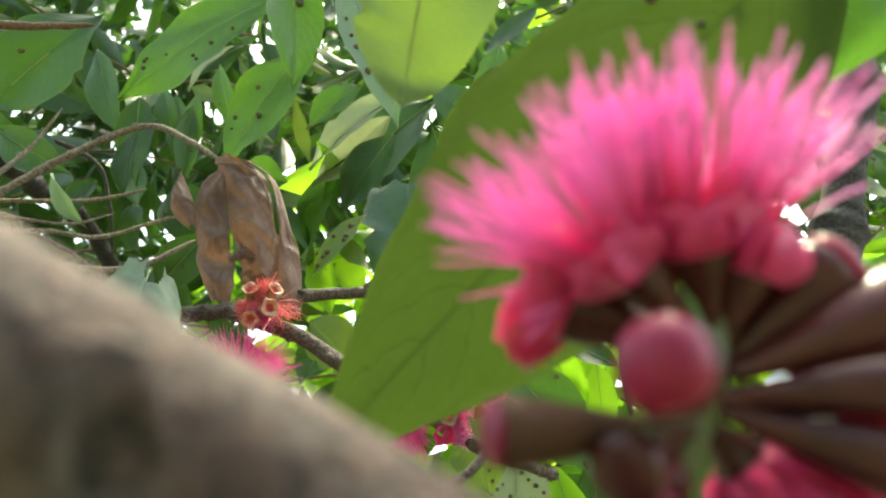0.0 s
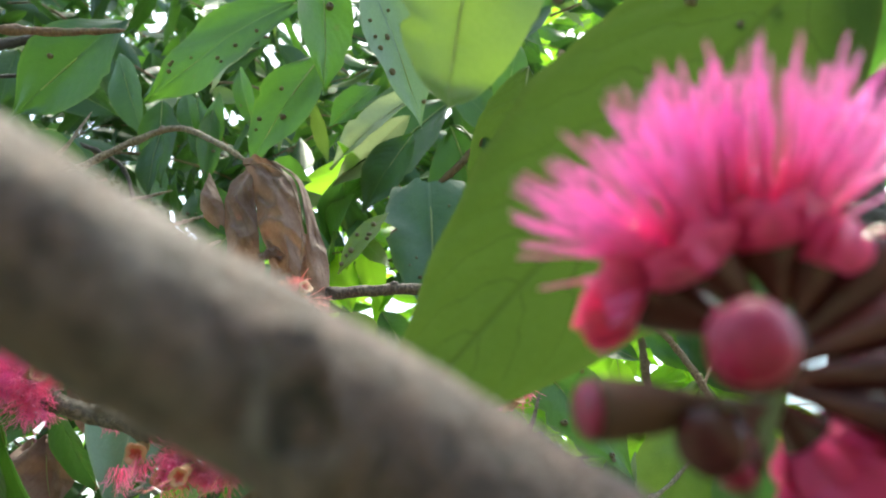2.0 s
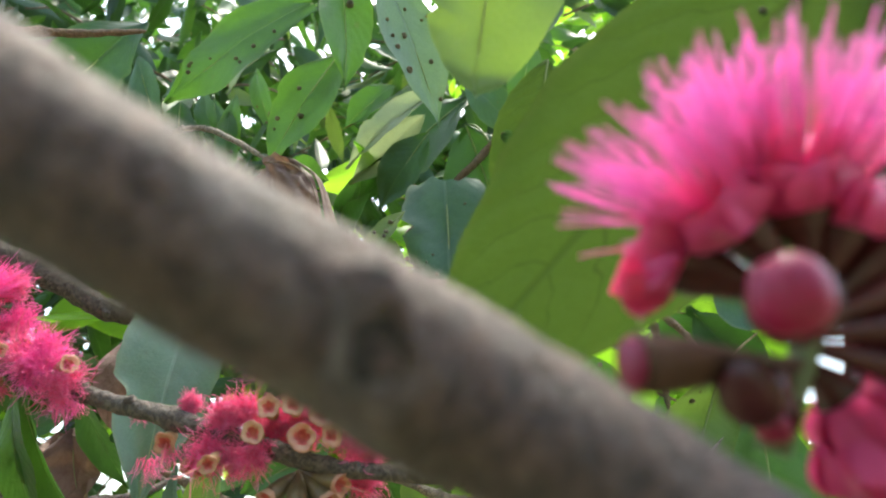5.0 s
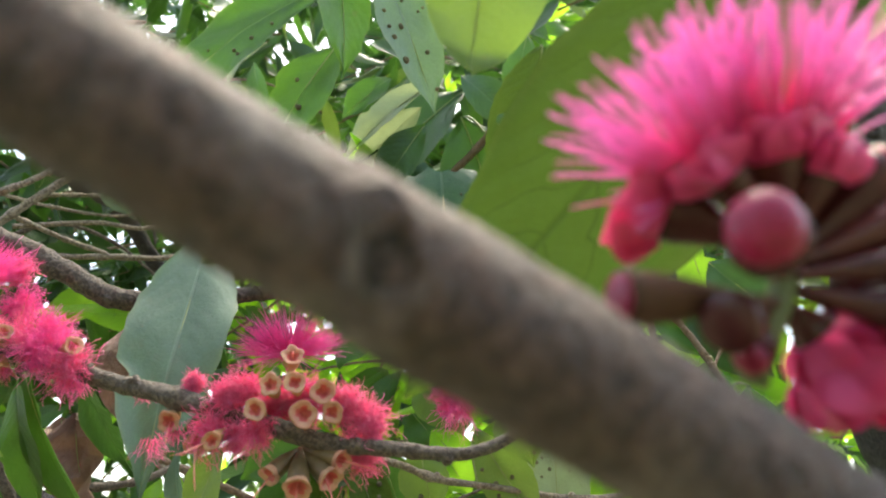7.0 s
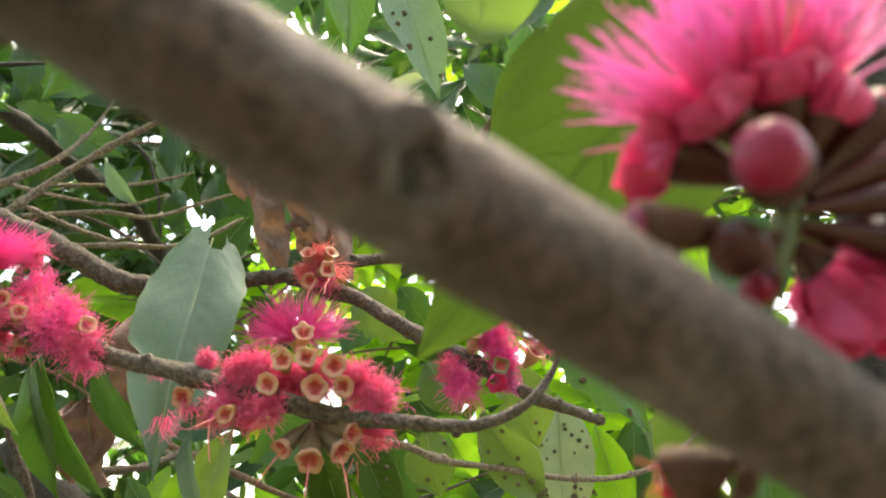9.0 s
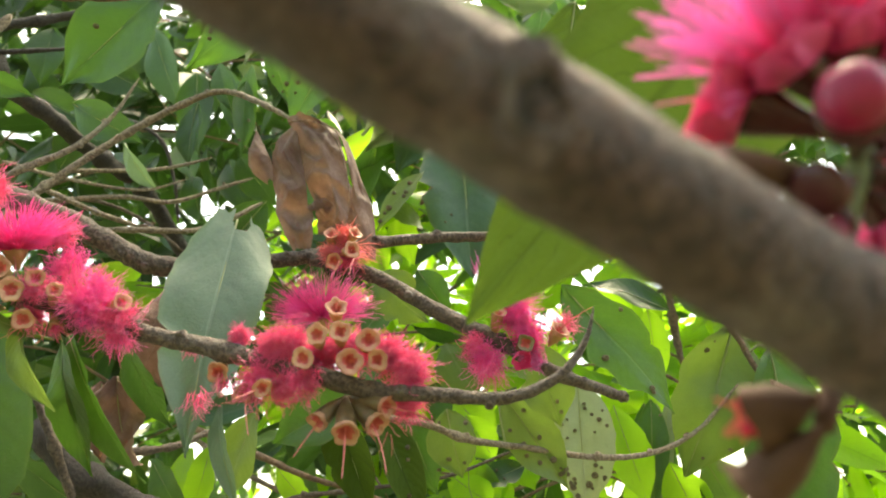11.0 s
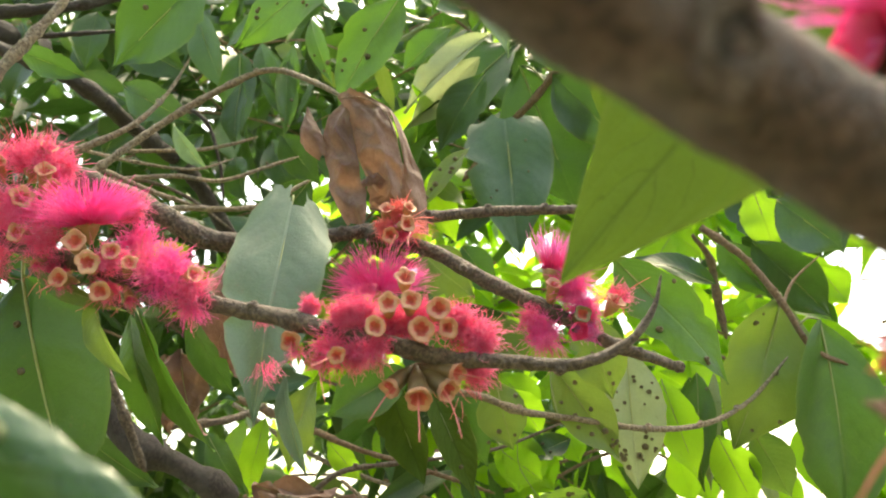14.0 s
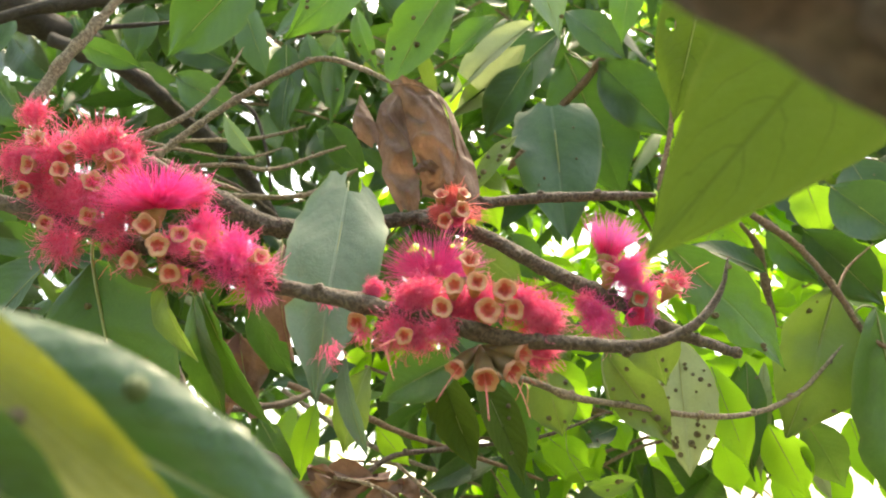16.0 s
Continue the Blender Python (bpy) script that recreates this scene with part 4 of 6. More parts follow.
leaf(upper, (-0.1121, 0.4800, 1.9692), (-0.1072, 0.5000, 1.8578), 0.0465, -25, 14, 0.05, GREEN, galls=1, seed=39)
leaf(upper, (-0.1715, 0.7700, 2.1035), (-0.2506, 0.8000, 1.9636), 0.0825, 10, 10, 0.05, GREEN, galls=4, seed=40)
leaf(left1, (-0.4029, 0.7400, 2.1326), (-0.5292, 0.7600, 2.0056), 0.1082, -10, 10, 0.05, DEEP, galls=1, seed=41)
leaf(left2, (-0.5377, 0.9800, 2.2703), (-0.4782, 1.0000, 2.1213), 0.0586, 20, 14, 0.05, TEAL, seed=42)
leaf(left5, (-0.4568, 0.9800, 2.1834), (-0.4432, 1.0000, 2.0417), 0.0668, 10, 12, 0.05, DEEP, seed=43)
leaf(left5, (-0.3781, 1.0000, 2.2096), (-0.3801, 1.0200, 2.0652), 0.0414, 10, 12, 0.05, GREEN, seed=44)
leaf(left5, (-0.4330, 1.0500, 2.2434), (-0.3975, 1.0600, 2.0997), 0.0505, 20, 12, 0.05, DEEP, seed=45)
leaf(left2, (-0.5539, 0.8300, 2.0320), (-0.4586, 0.8500, 1.9786), 0.0560, 25, 20, 0.08, TEAL, seed=46)
leaf(left2, (-0.4919, 0.8600, 1.9948), (-0.4358, 0.8700, 1.9149), 0.0330, 45, 24, 0.08, GREY, seed=353)
leaf(left1, (-0.6153, 0.7000, 2.0004), (-0.5300, 0.7200, 1.9651), 0.0361, 30, 20, 0.06, DEEP, seed=47)
leaf(dark1, (-0.8168, 1.1000, 2.3012), (-0.7312, 1.1200, 2.1678), 0.0728, 10, 14, 0.05, DEEP, seed=48)
leaf(dark1, (-0.8683, 1.1000, 2.3476), (-0.9338, 1.1200, 2.1950), 0.0845, 10, 14, 0.05, DEEP, seed=49)
leaf(dark1, (-0.6660, 1.1000, 2.2039), (-0.7375, 1.1200, 2.0840), 0.0742, -20, 14, 0.05, DEEP, seed=50)
leaf(left4, (-0.3344, 1.0000, 1.9650), (-0.4020, 1.0200, 1.8846), 0.0634, -20, 14, 0.05, DEEP, galls=3, seed=51)
leaf(left3, (-0.4001, 1.0500, 2.0731), (-0.3328, 1.0600, 1.9847), 0.0582, 20, 14, 0.05, DEEP, seed=52)
leaf(left6, (-0.5307, 1.0500, 2.0791), (-0.5812, 1.0600, 2.0047), 0.0589, 20, 14, 0.05, DEEP, seed=53)
leaf(arc, (-0.2527, 0.8600, 1.9821), (-0.1905, 0.8600, 1.9768), 0.0599, 20, 14, 0.05, GREEN, seed=54)
leaf(arc, (-0.2202, 0.9000, 1.9864), (-0.2601, 0.9200, 1.8945), 0.0620, 20, 14, 0.05, DEEP, seed=55)
leaf(arc, (-0.0698, 0.9500, 2.1023), (-0.1409, 0.9800, 1.9909), 0.0684, 10, 14, 0.05, DEEP, seed=56)
leaf(arc, (-0.1177, 0.9300, 2.1710), (-0.1953, 0.9500, 2.1107), 0.0520, 10, 14, 0.05, GREEN, seed=57)
leaf(arc, (-0.0929, 0.8800, 1.9421), (-0.1528, 0.8800, 1.8589), 0.0318, 20, 14, 0.05, OLIVE, galls=8, seed=58)
leaf(fork, (0.0593, 0.7400, 1.7311), (0.1627, 0.7600, 1.6010), 0.0705, 0, 14, 0.05, GREEN, galls=5, seed=59, label="pale lit green leaf with galls")
leaf(fork, (0.0323, 0.8000, 1.6877), (0.0580, 0.8200, 1.5992), 0.0626, 10, 14, 0.05, OLIVE, galls=5, seed=60)
leaf(low, (0.0896, 0.9000, 1.6731), (0.0904, 0.9100, 1.5129), 0.0793, 10, 10, 0.04, PALE, galls=32, seed=61, drip=0.3, label="pale leaf thick with dark galls")
leaf(low, (-0.0019, 0.8400, 1.6434), (0.0656, 0.8600, 1.5410), 0.0588, 15, 14, 0.05, OLIVE, galls=12, seed=62)
leaf(right2, (0.2080, 1.1000, 1.6779), (0.2377, 1.1200, 1.5285), 0.0670, 30, 24, 0.04, GREEN, seed=64)
leaf(right2, (0.2229, 1.0900, 1.6755), (0.2293, 1.1000, 1.5832), 0.0308, 50, 24, 0.04, PALE, seed=65)
leaf(right, (0.2987, 0.9500, 1.7474), (0.2226, 0.9800, 1.5640), 0.1381, -12, 24, 0.04, OLIVE, galls=6, seed=66, drip=0.3)
leaf(right, (0.3315, 0.9300, 1.7113), (0.3333, 0.9600, 1.4641), 0.1257, -10, 12, 0.04, GREEN, seed=67)
leaf(right2, (0.2336, 1.0000, 1.7840), (0.1209, 1.0200, 1.8286), 0.0569, 30, 14, 0.08, DEEP, seed=69)
leaf(right2, (0.2598, 1.0500, 1.8649), (0.3262, 1.0600, 1.7802), 0.0579, 20, 14, 0.05, GREEN, seed=70)
leaf(right, (0.2978, 1.0200, 1.8517), (0.3943, 1.0400, 1.7435), 0.0807, 20, 14, 0.05, DEEP, seed=71)
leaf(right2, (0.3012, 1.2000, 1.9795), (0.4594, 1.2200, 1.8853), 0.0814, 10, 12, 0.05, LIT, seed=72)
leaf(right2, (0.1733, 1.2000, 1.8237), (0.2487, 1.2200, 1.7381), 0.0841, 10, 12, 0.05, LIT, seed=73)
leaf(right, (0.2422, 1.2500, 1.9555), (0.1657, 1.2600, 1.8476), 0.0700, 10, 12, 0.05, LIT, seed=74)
leaf(right, (0.4099, 1.1000, 1.9987), (0.4570, 1.1000, 1.8573), 0.0958, 10, 12, 0.05, TEAL, galls=4, seed=75)
leaf(right, (0.3166, 1.1500, 2.0087), (0.3993, 1.1500, 1.8786), 0.0871, 10, 12, 0.05, DEEP, seed=76)
leaf(right, (0.3107, 1.1000, 1.8895), (0.4047, 1.1200, 1.8308), 0.0693, 10, 12, 0.05, DEEP, seed=77)
leaf(low2, (-0.0491, 1.1500, 1.5940), (0.0123, 1.1800, 1.5282), 0.0852, 10, 10, 0.04, LIT, seed=78)
leaf(low2, (-0.0613, 1.2000, 1.6252), (-0.0093, 1.2000, 1.5249), 0.0703, 10, 10, 0.04, LIT, seed=79)
leaf(low2, (0.0343, 1.1000, 1.5939), (-0.0339, 1.1000, 1.5643), 0.0427, 20, 14, 0.04, DEEP, galls=6, seed=80)
leaf(low3, (-0.1917, 0.8600, 1.6459), (-0.1495, 0.8800, 1.5189), 0.0620, 20, 22, 0.05, NEAR, seed=82, drip=0.4)
leaf(low3, (-0.1530, 0.9000, 1.6392), (-0.0946, 0.9200, 1.5033), 0.0520, -25, 22, 0.05, NEAR, galls=3, seed=352, drip=0.4)
leaf(low, (-0.0665, 0.9000, 1.6358), (-0.0489, 0.9200, 1.5595), 0.0647, 20, 12, 0.05, OLIVE, galls=5, seed=83)
leaf(low, (-0.1173, 0.9500, 1.6396), (-0.0805, 0.9600, 1.5444), 0.0601, 20, 12, 0.05, GREEN, galls=2, seed=84)
leaf(low3, (-0.1647, 0.8500, 1.6395), (-0.2563, 0.8500, 1.5904), 0.0694, 10, 16, 0.05, GREEN, seed=85)
leaf(main, (-0.3427, 0.6400, 1.6513), (-0.2949, 0.6600, 1.5753), 0.0357, 25, 20, 0.05, DEEP, seed=86)
leaf(main, (-0.3765, 0.6000, 1.6406), (-0.3413, 0.6200, 1.5323), 0.0408, 20, 22, 0.05, GREEN, seed=87, wave=0.12)
leaf(main, (-0.3750, 0.6050, 1.6471), (-0.3022, 0.6300, 1.5270), 0.0402, 35, 24, 0.1, GREEN, seed=88, wave=0.12, sway=-0.06)
leaf(main, (-0.4400, 0.5400, 1.6569), (-0.3780, 0.5700, 1.4741), 0.1220, 0, 12, 0.05, DEEP, galls=2, seed=89, drip=0.3)
leaf(left8, (-0.5825, 0.9000, 1.5918), (-0.4761, 0.9200, 1.5202), 0.0512, 20, 14, 0.05, DEEP, seed=90)
leaf(left8, (-0.4340, 0.9500, 1.5893), (-0.3760, 0.9500, 1.5145), 0.0452, 20, 14, 0.05, GREEN, seed=91)
leaf(left8, (-0.4023, 1.0000, 1.6101), (-0.4153, 1.0000, 1.5178), 0.0477, 20, 14, 0.05, LIT, seed=92)
leaf(stem2, (0.0435, 0.4200, 1.8239), (0.0155, 0.4500, 1.7068), 0.0531, -10, 12, 0.05, NEAR, seed=93, label="olive green leaf with a small round hole", steps=110, half=32, hole=(0.49, 0.62, 0.035), bitten=0)
leaf(stem2, (0.0802, 0.9000, 2.2217), (0.0576, 0.9200, 2.1016), 0.0500, 10, 14, 0.05, GREEN, seed=94)
leaf(stem2, (-0.0165, 0.9500, 2.1889), (0.0713, 0.9700, 2.1065), 0.0608, 10, 14, 0.05, TEAL, seed=95)
leaf(right2, (0.2086, 1.0600, 1.6759), (0.2047, 1.0800, 1.5201), 0.0561, 25, 24, 0.06, GREEN, galls=3, seed=97)
leaf(right2, (0.2294, 1.0500, 1.6734), (0.2170, 1.0900, 1.5222), 0.0325, 30, 20, 0.06, PALE, seed=98)
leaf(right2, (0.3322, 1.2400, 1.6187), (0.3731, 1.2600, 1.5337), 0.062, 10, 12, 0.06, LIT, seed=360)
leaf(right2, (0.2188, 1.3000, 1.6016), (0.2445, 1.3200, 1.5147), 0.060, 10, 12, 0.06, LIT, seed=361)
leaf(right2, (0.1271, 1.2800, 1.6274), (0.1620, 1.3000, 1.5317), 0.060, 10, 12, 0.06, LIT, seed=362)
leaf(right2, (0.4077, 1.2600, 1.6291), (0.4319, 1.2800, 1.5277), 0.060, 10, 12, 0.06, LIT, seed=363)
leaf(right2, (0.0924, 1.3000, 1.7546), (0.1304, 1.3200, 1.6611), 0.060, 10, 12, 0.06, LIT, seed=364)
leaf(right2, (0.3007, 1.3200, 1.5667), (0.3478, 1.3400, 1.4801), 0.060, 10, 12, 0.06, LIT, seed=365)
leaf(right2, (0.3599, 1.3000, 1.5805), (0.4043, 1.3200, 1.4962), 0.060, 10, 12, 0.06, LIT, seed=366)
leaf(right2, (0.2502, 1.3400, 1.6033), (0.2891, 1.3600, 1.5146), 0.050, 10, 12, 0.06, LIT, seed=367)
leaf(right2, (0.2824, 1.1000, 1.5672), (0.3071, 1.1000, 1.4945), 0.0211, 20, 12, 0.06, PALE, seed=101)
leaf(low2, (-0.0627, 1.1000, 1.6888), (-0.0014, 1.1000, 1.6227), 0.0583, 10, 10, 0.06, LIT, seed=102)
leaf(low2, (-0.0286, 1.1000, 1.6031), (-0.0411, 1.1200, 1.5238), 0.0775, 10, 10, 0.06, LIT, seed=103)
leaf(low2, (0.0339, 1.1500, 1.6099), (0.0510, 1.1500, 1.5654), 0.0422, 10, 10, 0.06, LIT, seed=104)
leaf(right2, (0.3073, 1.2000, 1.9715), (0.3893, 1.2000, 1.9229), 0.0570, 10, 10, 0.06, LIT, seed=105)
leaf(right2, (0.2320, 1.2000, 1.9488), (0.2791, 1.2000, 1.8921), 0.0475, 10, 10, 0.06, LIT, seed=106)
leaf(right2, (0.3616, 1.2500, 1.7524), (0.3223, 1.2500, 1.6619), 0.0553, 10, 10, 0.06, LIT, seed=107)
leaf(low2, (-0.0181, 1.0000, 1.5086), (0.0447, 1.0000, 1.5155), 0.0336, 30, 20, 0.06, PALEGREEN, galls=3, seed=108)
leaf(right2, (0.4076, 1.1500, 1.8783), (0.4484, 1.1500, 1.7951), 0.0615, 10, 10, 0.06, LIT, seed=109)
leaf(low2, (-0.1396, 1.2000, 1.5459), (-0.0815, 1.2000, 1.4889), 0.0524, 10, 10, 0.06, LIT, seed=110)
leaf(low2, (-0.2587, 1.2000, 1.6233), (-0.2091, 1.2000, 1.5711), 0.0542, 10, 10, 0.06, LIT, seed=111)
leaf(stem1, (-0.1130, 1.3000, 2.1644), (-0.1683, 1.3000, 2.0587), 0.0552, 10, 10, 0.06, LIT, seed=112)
leaf(right2, (0.2945, 0.9000, 1.8610), (0.3709, 0.9200, 1.7980), 0.0846, 20, 20, 0.06, TEAL, seed=113)
leaf(left5, (-0.3516, 0.9000, 2.1913), (-0.4568, 0.9200, 2.1479), 0.0715, 20, 14, 0.06, TEAL, seed=114)
leaf(left5, (-0.3514, 1.0000, 2.2593), (-0.3103, 1.0000, 2.1294), 0.0354, 20, 14, 0.06, GREEN, galls=3, seed=115)
leaf(left5, (-0.3175, 0.9500, 2.2554), (-0.3735, 0.9500, 2.1741), 0.0468, 40, 14, 0.06, PALE, seed=116)
leaf(left5, (-0.4362, 0.9500, 2.1065), (-0.4408, 0.9600, 2.0002), 0.0441, 20, 14, 0.06, DEEP, seed=117)
leaf(left5, (-0.4292, 1.0000, 2.2149), (-0.3989, 1.0000, 2.1163), 0.0399, 20, 20, 0.06, DEEP, seed=118)
leaf(left5, (-0.3845, 1.0000, 2.1790), (-0.3803, 1.0000, 2.0388), 0.0392, -20, 20, 0.06, GREEN, galls=3, seed=119)
leaf(left5, (-0.5982, 0.9000, 2.0644), (-0.4900, 0.9200, 2.0273), 0.0503, -20, 16, 0.06, TEAL, seed=120)
leaf(left5, (-0.8486, 1.0000, 2.2803), (-0.7902, 1.0000, 2.1846), 0.0526, 20, 20, 0.06, DEEP, seed=121)
leaf(left5, (-0.7177, 1.0000, 2.2937), (-0.7199, 1.0000, 2.1799), 0.0627, -20, 20, 0.06, DEEP, seed=122)
leaf(left5, (-0.7281, 1.0000, 2.1695), (-0.6209, 1.0000, 2.0984), 0.0579, 10, 20, 0.06, DEEP, seed=123)
leaf(left1, (-0.8788, 0.9000, 2.2060), (-0.8832, 0.9000, 2.1022), 0.0733, 10, 20, 0.06, DEEP, seed=124)
leaf(left5, (-0.4336, 1.1000, 2.0933), (-0.3880, 1.1000, 1.9853), 0.0593, 10, 20, 0.06, DEEP, galls=3, seed=125)
leaf(left5, (-0.3690, 1.1000, 1.9845), (-0.4212, 1.1000, 1.9162), 0.0578, 10, 20, 0.06, DEEP, seed=126)
leaf(left5, (-0.4904, 1.1000, 2.0637), (-0.4638, 1.1000, 1.9783), 0.0563, 30, 20, 0.06, DEEP, seed=127)
leaf(left1, (-0.7789, 0.8000, 1.7940), (-0.5884, 0.8000, 1.7690), 0.0457, 20, 20, 0.06, DEEP, seed=128)
leaf(left1, (-0.8133, 0.8000, 1.8696), (-0.6946, 0.8000, 1.7873), 0.0671, 10, 20, 0.06, DEEP, seed=129)
leaf(left1, (-0.5444, 0.6600, 1.7145), (-0.6267, 0.6600, 1.6003), 0.0796, 20, 20, 0.06, DEEP, seed=130)
leaf(left1, (-0.7550, 0.8500, 1.8414), (-0.7768, 0.8500, 1.7628), 0.0568, 20, 20, 0.06, DEEP, seed=131)
leaf(left1, (-0.8045, 0.8000, 2.0309), (-0.7193, 0.8000, 1.9390), 0.0661, 20, 20, 0.06, DEEP, seed=132)
leaf(left1, (-0.9574, 1.0000, 2.2533), (-0.8525, 1.0000, 2.1446), 0.0735, 20, 20, 0.06, DEEP, seed=133)
leaf(left5, (-0.7833, 1.2000, 2.3876), (-0.6326, 1.2000, 2.2978), 0.0857, 20, 20, 0.06, DEEP, seed=134)
leaf(low2, (0.0775, 1.1500, 1.6613), (0.0909, 1.1500, 1.6119), 0.0478, 10, 10, 0.06, LIT, seed=136)
leaf(low2, (-0.0750, 1.1000, 1.7719), (-0.0268, 1.1000, 1.6866), 0.0765, 10, 10, 0.06, OLIVE, seed=137)
leaf(low2, (-0.1065, 1.2000, 1.7445), (-0.0448, 1.2000, 1.6719), 0.0731, 10, 10, 0.06, GREEN, seed=138)
leaf(low2, (-0.1790, 0.9500, 1.7169), (-0.1129, 0.9500, 1.6645), 0.0516, 10, 10, 0.06, GREEN, seed=139)
leaf(low2, (-0.1545, 1.0000, 1.6683), (-0.1167, 1.0000, 1.6234), 0.0455, 10, 10, 0.06, DEEP, seed=140)
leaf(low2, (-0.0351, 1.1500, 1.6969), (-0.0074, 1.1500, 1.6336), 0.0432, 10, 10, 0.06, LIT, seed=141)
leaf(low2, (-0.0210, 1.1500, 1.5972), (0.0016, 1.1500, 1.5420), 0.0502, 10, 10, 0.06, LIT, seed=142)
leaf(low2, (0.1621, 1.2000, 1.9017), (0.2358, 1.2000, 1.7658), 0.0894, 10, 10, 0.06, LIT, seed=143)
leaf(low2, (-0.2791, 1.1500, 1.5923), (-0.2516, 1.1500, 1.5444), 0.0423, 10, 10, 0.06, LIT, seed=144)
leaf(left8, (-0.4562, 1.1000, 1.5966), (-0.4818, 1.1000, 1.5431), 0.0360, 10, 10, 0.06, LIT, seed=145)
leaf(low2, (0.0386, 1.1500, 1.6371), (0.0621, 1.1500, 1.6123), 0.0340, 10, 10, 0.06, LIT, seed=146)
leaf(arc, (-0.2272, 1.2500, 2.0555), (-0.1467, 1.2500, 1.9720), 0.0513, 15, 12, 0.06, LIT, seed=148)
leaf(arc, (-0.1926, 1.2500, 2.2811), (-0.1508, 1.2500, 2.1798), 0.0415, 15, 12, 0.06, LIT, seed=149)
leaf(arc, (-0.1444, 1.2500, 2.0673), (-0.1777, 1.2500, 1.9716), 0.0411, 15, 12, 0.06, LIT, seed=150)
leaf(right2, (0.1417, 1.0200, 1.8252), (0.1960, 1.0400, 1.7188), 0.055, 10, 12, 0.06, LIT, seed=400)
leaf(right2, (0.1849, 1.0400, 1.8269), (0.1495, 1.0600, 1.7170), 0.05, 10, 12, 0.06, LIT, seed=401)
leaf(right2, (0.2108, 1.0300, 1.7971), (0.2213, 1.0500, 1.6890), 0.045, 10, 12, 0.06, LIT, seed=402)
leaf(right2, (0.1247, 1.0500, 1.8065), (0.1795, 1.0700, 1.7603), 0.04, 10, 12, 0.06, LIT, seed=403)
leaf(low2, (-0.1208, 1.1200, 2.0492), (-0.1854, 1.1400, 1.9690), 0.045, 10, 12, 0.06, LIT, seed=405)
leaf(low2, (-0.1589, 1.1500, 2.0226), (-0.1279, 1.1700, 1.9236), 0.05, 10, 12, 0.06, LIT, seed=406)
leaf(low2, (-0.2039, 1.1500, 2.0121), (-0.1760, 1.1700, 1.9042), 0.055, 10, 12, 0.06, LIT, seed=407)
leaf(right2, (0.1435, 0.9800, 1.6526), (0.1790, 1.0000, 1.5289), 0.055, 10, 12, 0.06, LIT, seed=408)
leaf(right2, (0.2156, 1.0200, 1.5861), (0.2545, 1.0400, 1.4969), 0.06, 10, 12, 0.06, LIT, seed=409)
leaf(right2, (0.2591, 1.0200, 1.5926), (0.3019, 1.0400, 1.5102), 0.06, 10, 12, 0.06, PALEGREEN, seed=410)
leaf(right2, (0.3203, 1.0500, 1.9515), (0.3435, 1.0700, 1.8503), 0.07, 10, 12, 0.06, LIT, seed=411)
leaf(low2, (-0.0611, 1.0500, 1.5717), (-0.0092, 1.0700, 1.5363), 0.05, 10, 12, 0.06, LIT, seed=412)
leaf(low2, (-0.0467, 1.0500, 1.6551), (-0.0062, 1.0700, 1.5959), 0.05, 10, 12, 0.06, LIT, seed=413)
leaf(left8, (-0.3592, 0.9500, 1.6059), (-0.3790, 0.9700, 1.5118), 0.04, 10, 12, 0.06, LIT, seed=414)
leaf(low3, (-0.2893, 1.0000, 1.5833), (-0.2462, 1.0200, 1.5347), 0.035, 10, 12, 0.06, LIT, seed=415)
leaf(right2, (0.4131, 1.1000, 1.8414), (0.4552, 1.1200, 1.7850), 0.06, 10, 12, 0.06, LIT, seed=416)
# ---- near lower leaves ----
nearlow = branch("leafy_twig", [(-0.4190, 0.2000, 1.5671, 0.0041), (-0.3447, 0.1900, 1.5339, 0.0033), (-0.2932, 0.1800, 1.5172, 0.0025)], TWIG_RED, "brown twig holding broad glossy leaves", "twig")
gloss = leaf(nearlow, (-0.2644, 0.1600, 1.5016), (-0.1249, 0.2000, 1.4311), 0.0440, -11, -10, 0.05, GLOSS, seed=301, drip=0.3, quilted=3.6, label="broad glossy blue-green leaf with a round gall")
leaf(nearlow, (-0.2819, 0.1580, 1.5224), (-0.1501, 0.1600, 1.4346), 0.0251, -15, 18, 0.02, YELLOW, seed=151, drip=0.3, label="yellow-green leaf turned underside up")
leaf(nearlow, (-0.2566, 0.1550, 1.4767), (-0.1780, 0.1500, 1.4396), 0.0320, -10, 14, 0.05, DEEP, seed=152, drip=0.3)
ball = part("gall", GALL_BALL.copy(), GALL_GREEN, gloss)
ball.matrix_basis = Matrix.Translation((-0.1834, 0.1660, 1.4782)) @ Matrix.Scale(0.0033, 4)
ball = part("gall", GALL_BALL.copy(), GALL, gloss)
ball.matrix_basis = Matrix.Translation((-0.2054, 0.1540, 1.4690)) @ Matrix.Scale(0.0028, 4)
ball = part("gall", GALL_BALL.copy(), GALL_GREEN, gloss)
ball.matrix_basis = Matrix.Translation((-0.2034, 0.1520, 1.4537)) @ Matrix.Scale(0.0030, 4)
# ---- dead leaves ----
dead = thing("dead_leaf", (-0.2240, 0.7050, 1.9157), "large dry brown leaf, curled and folded, hanging from the arched twig", "dead leaf")


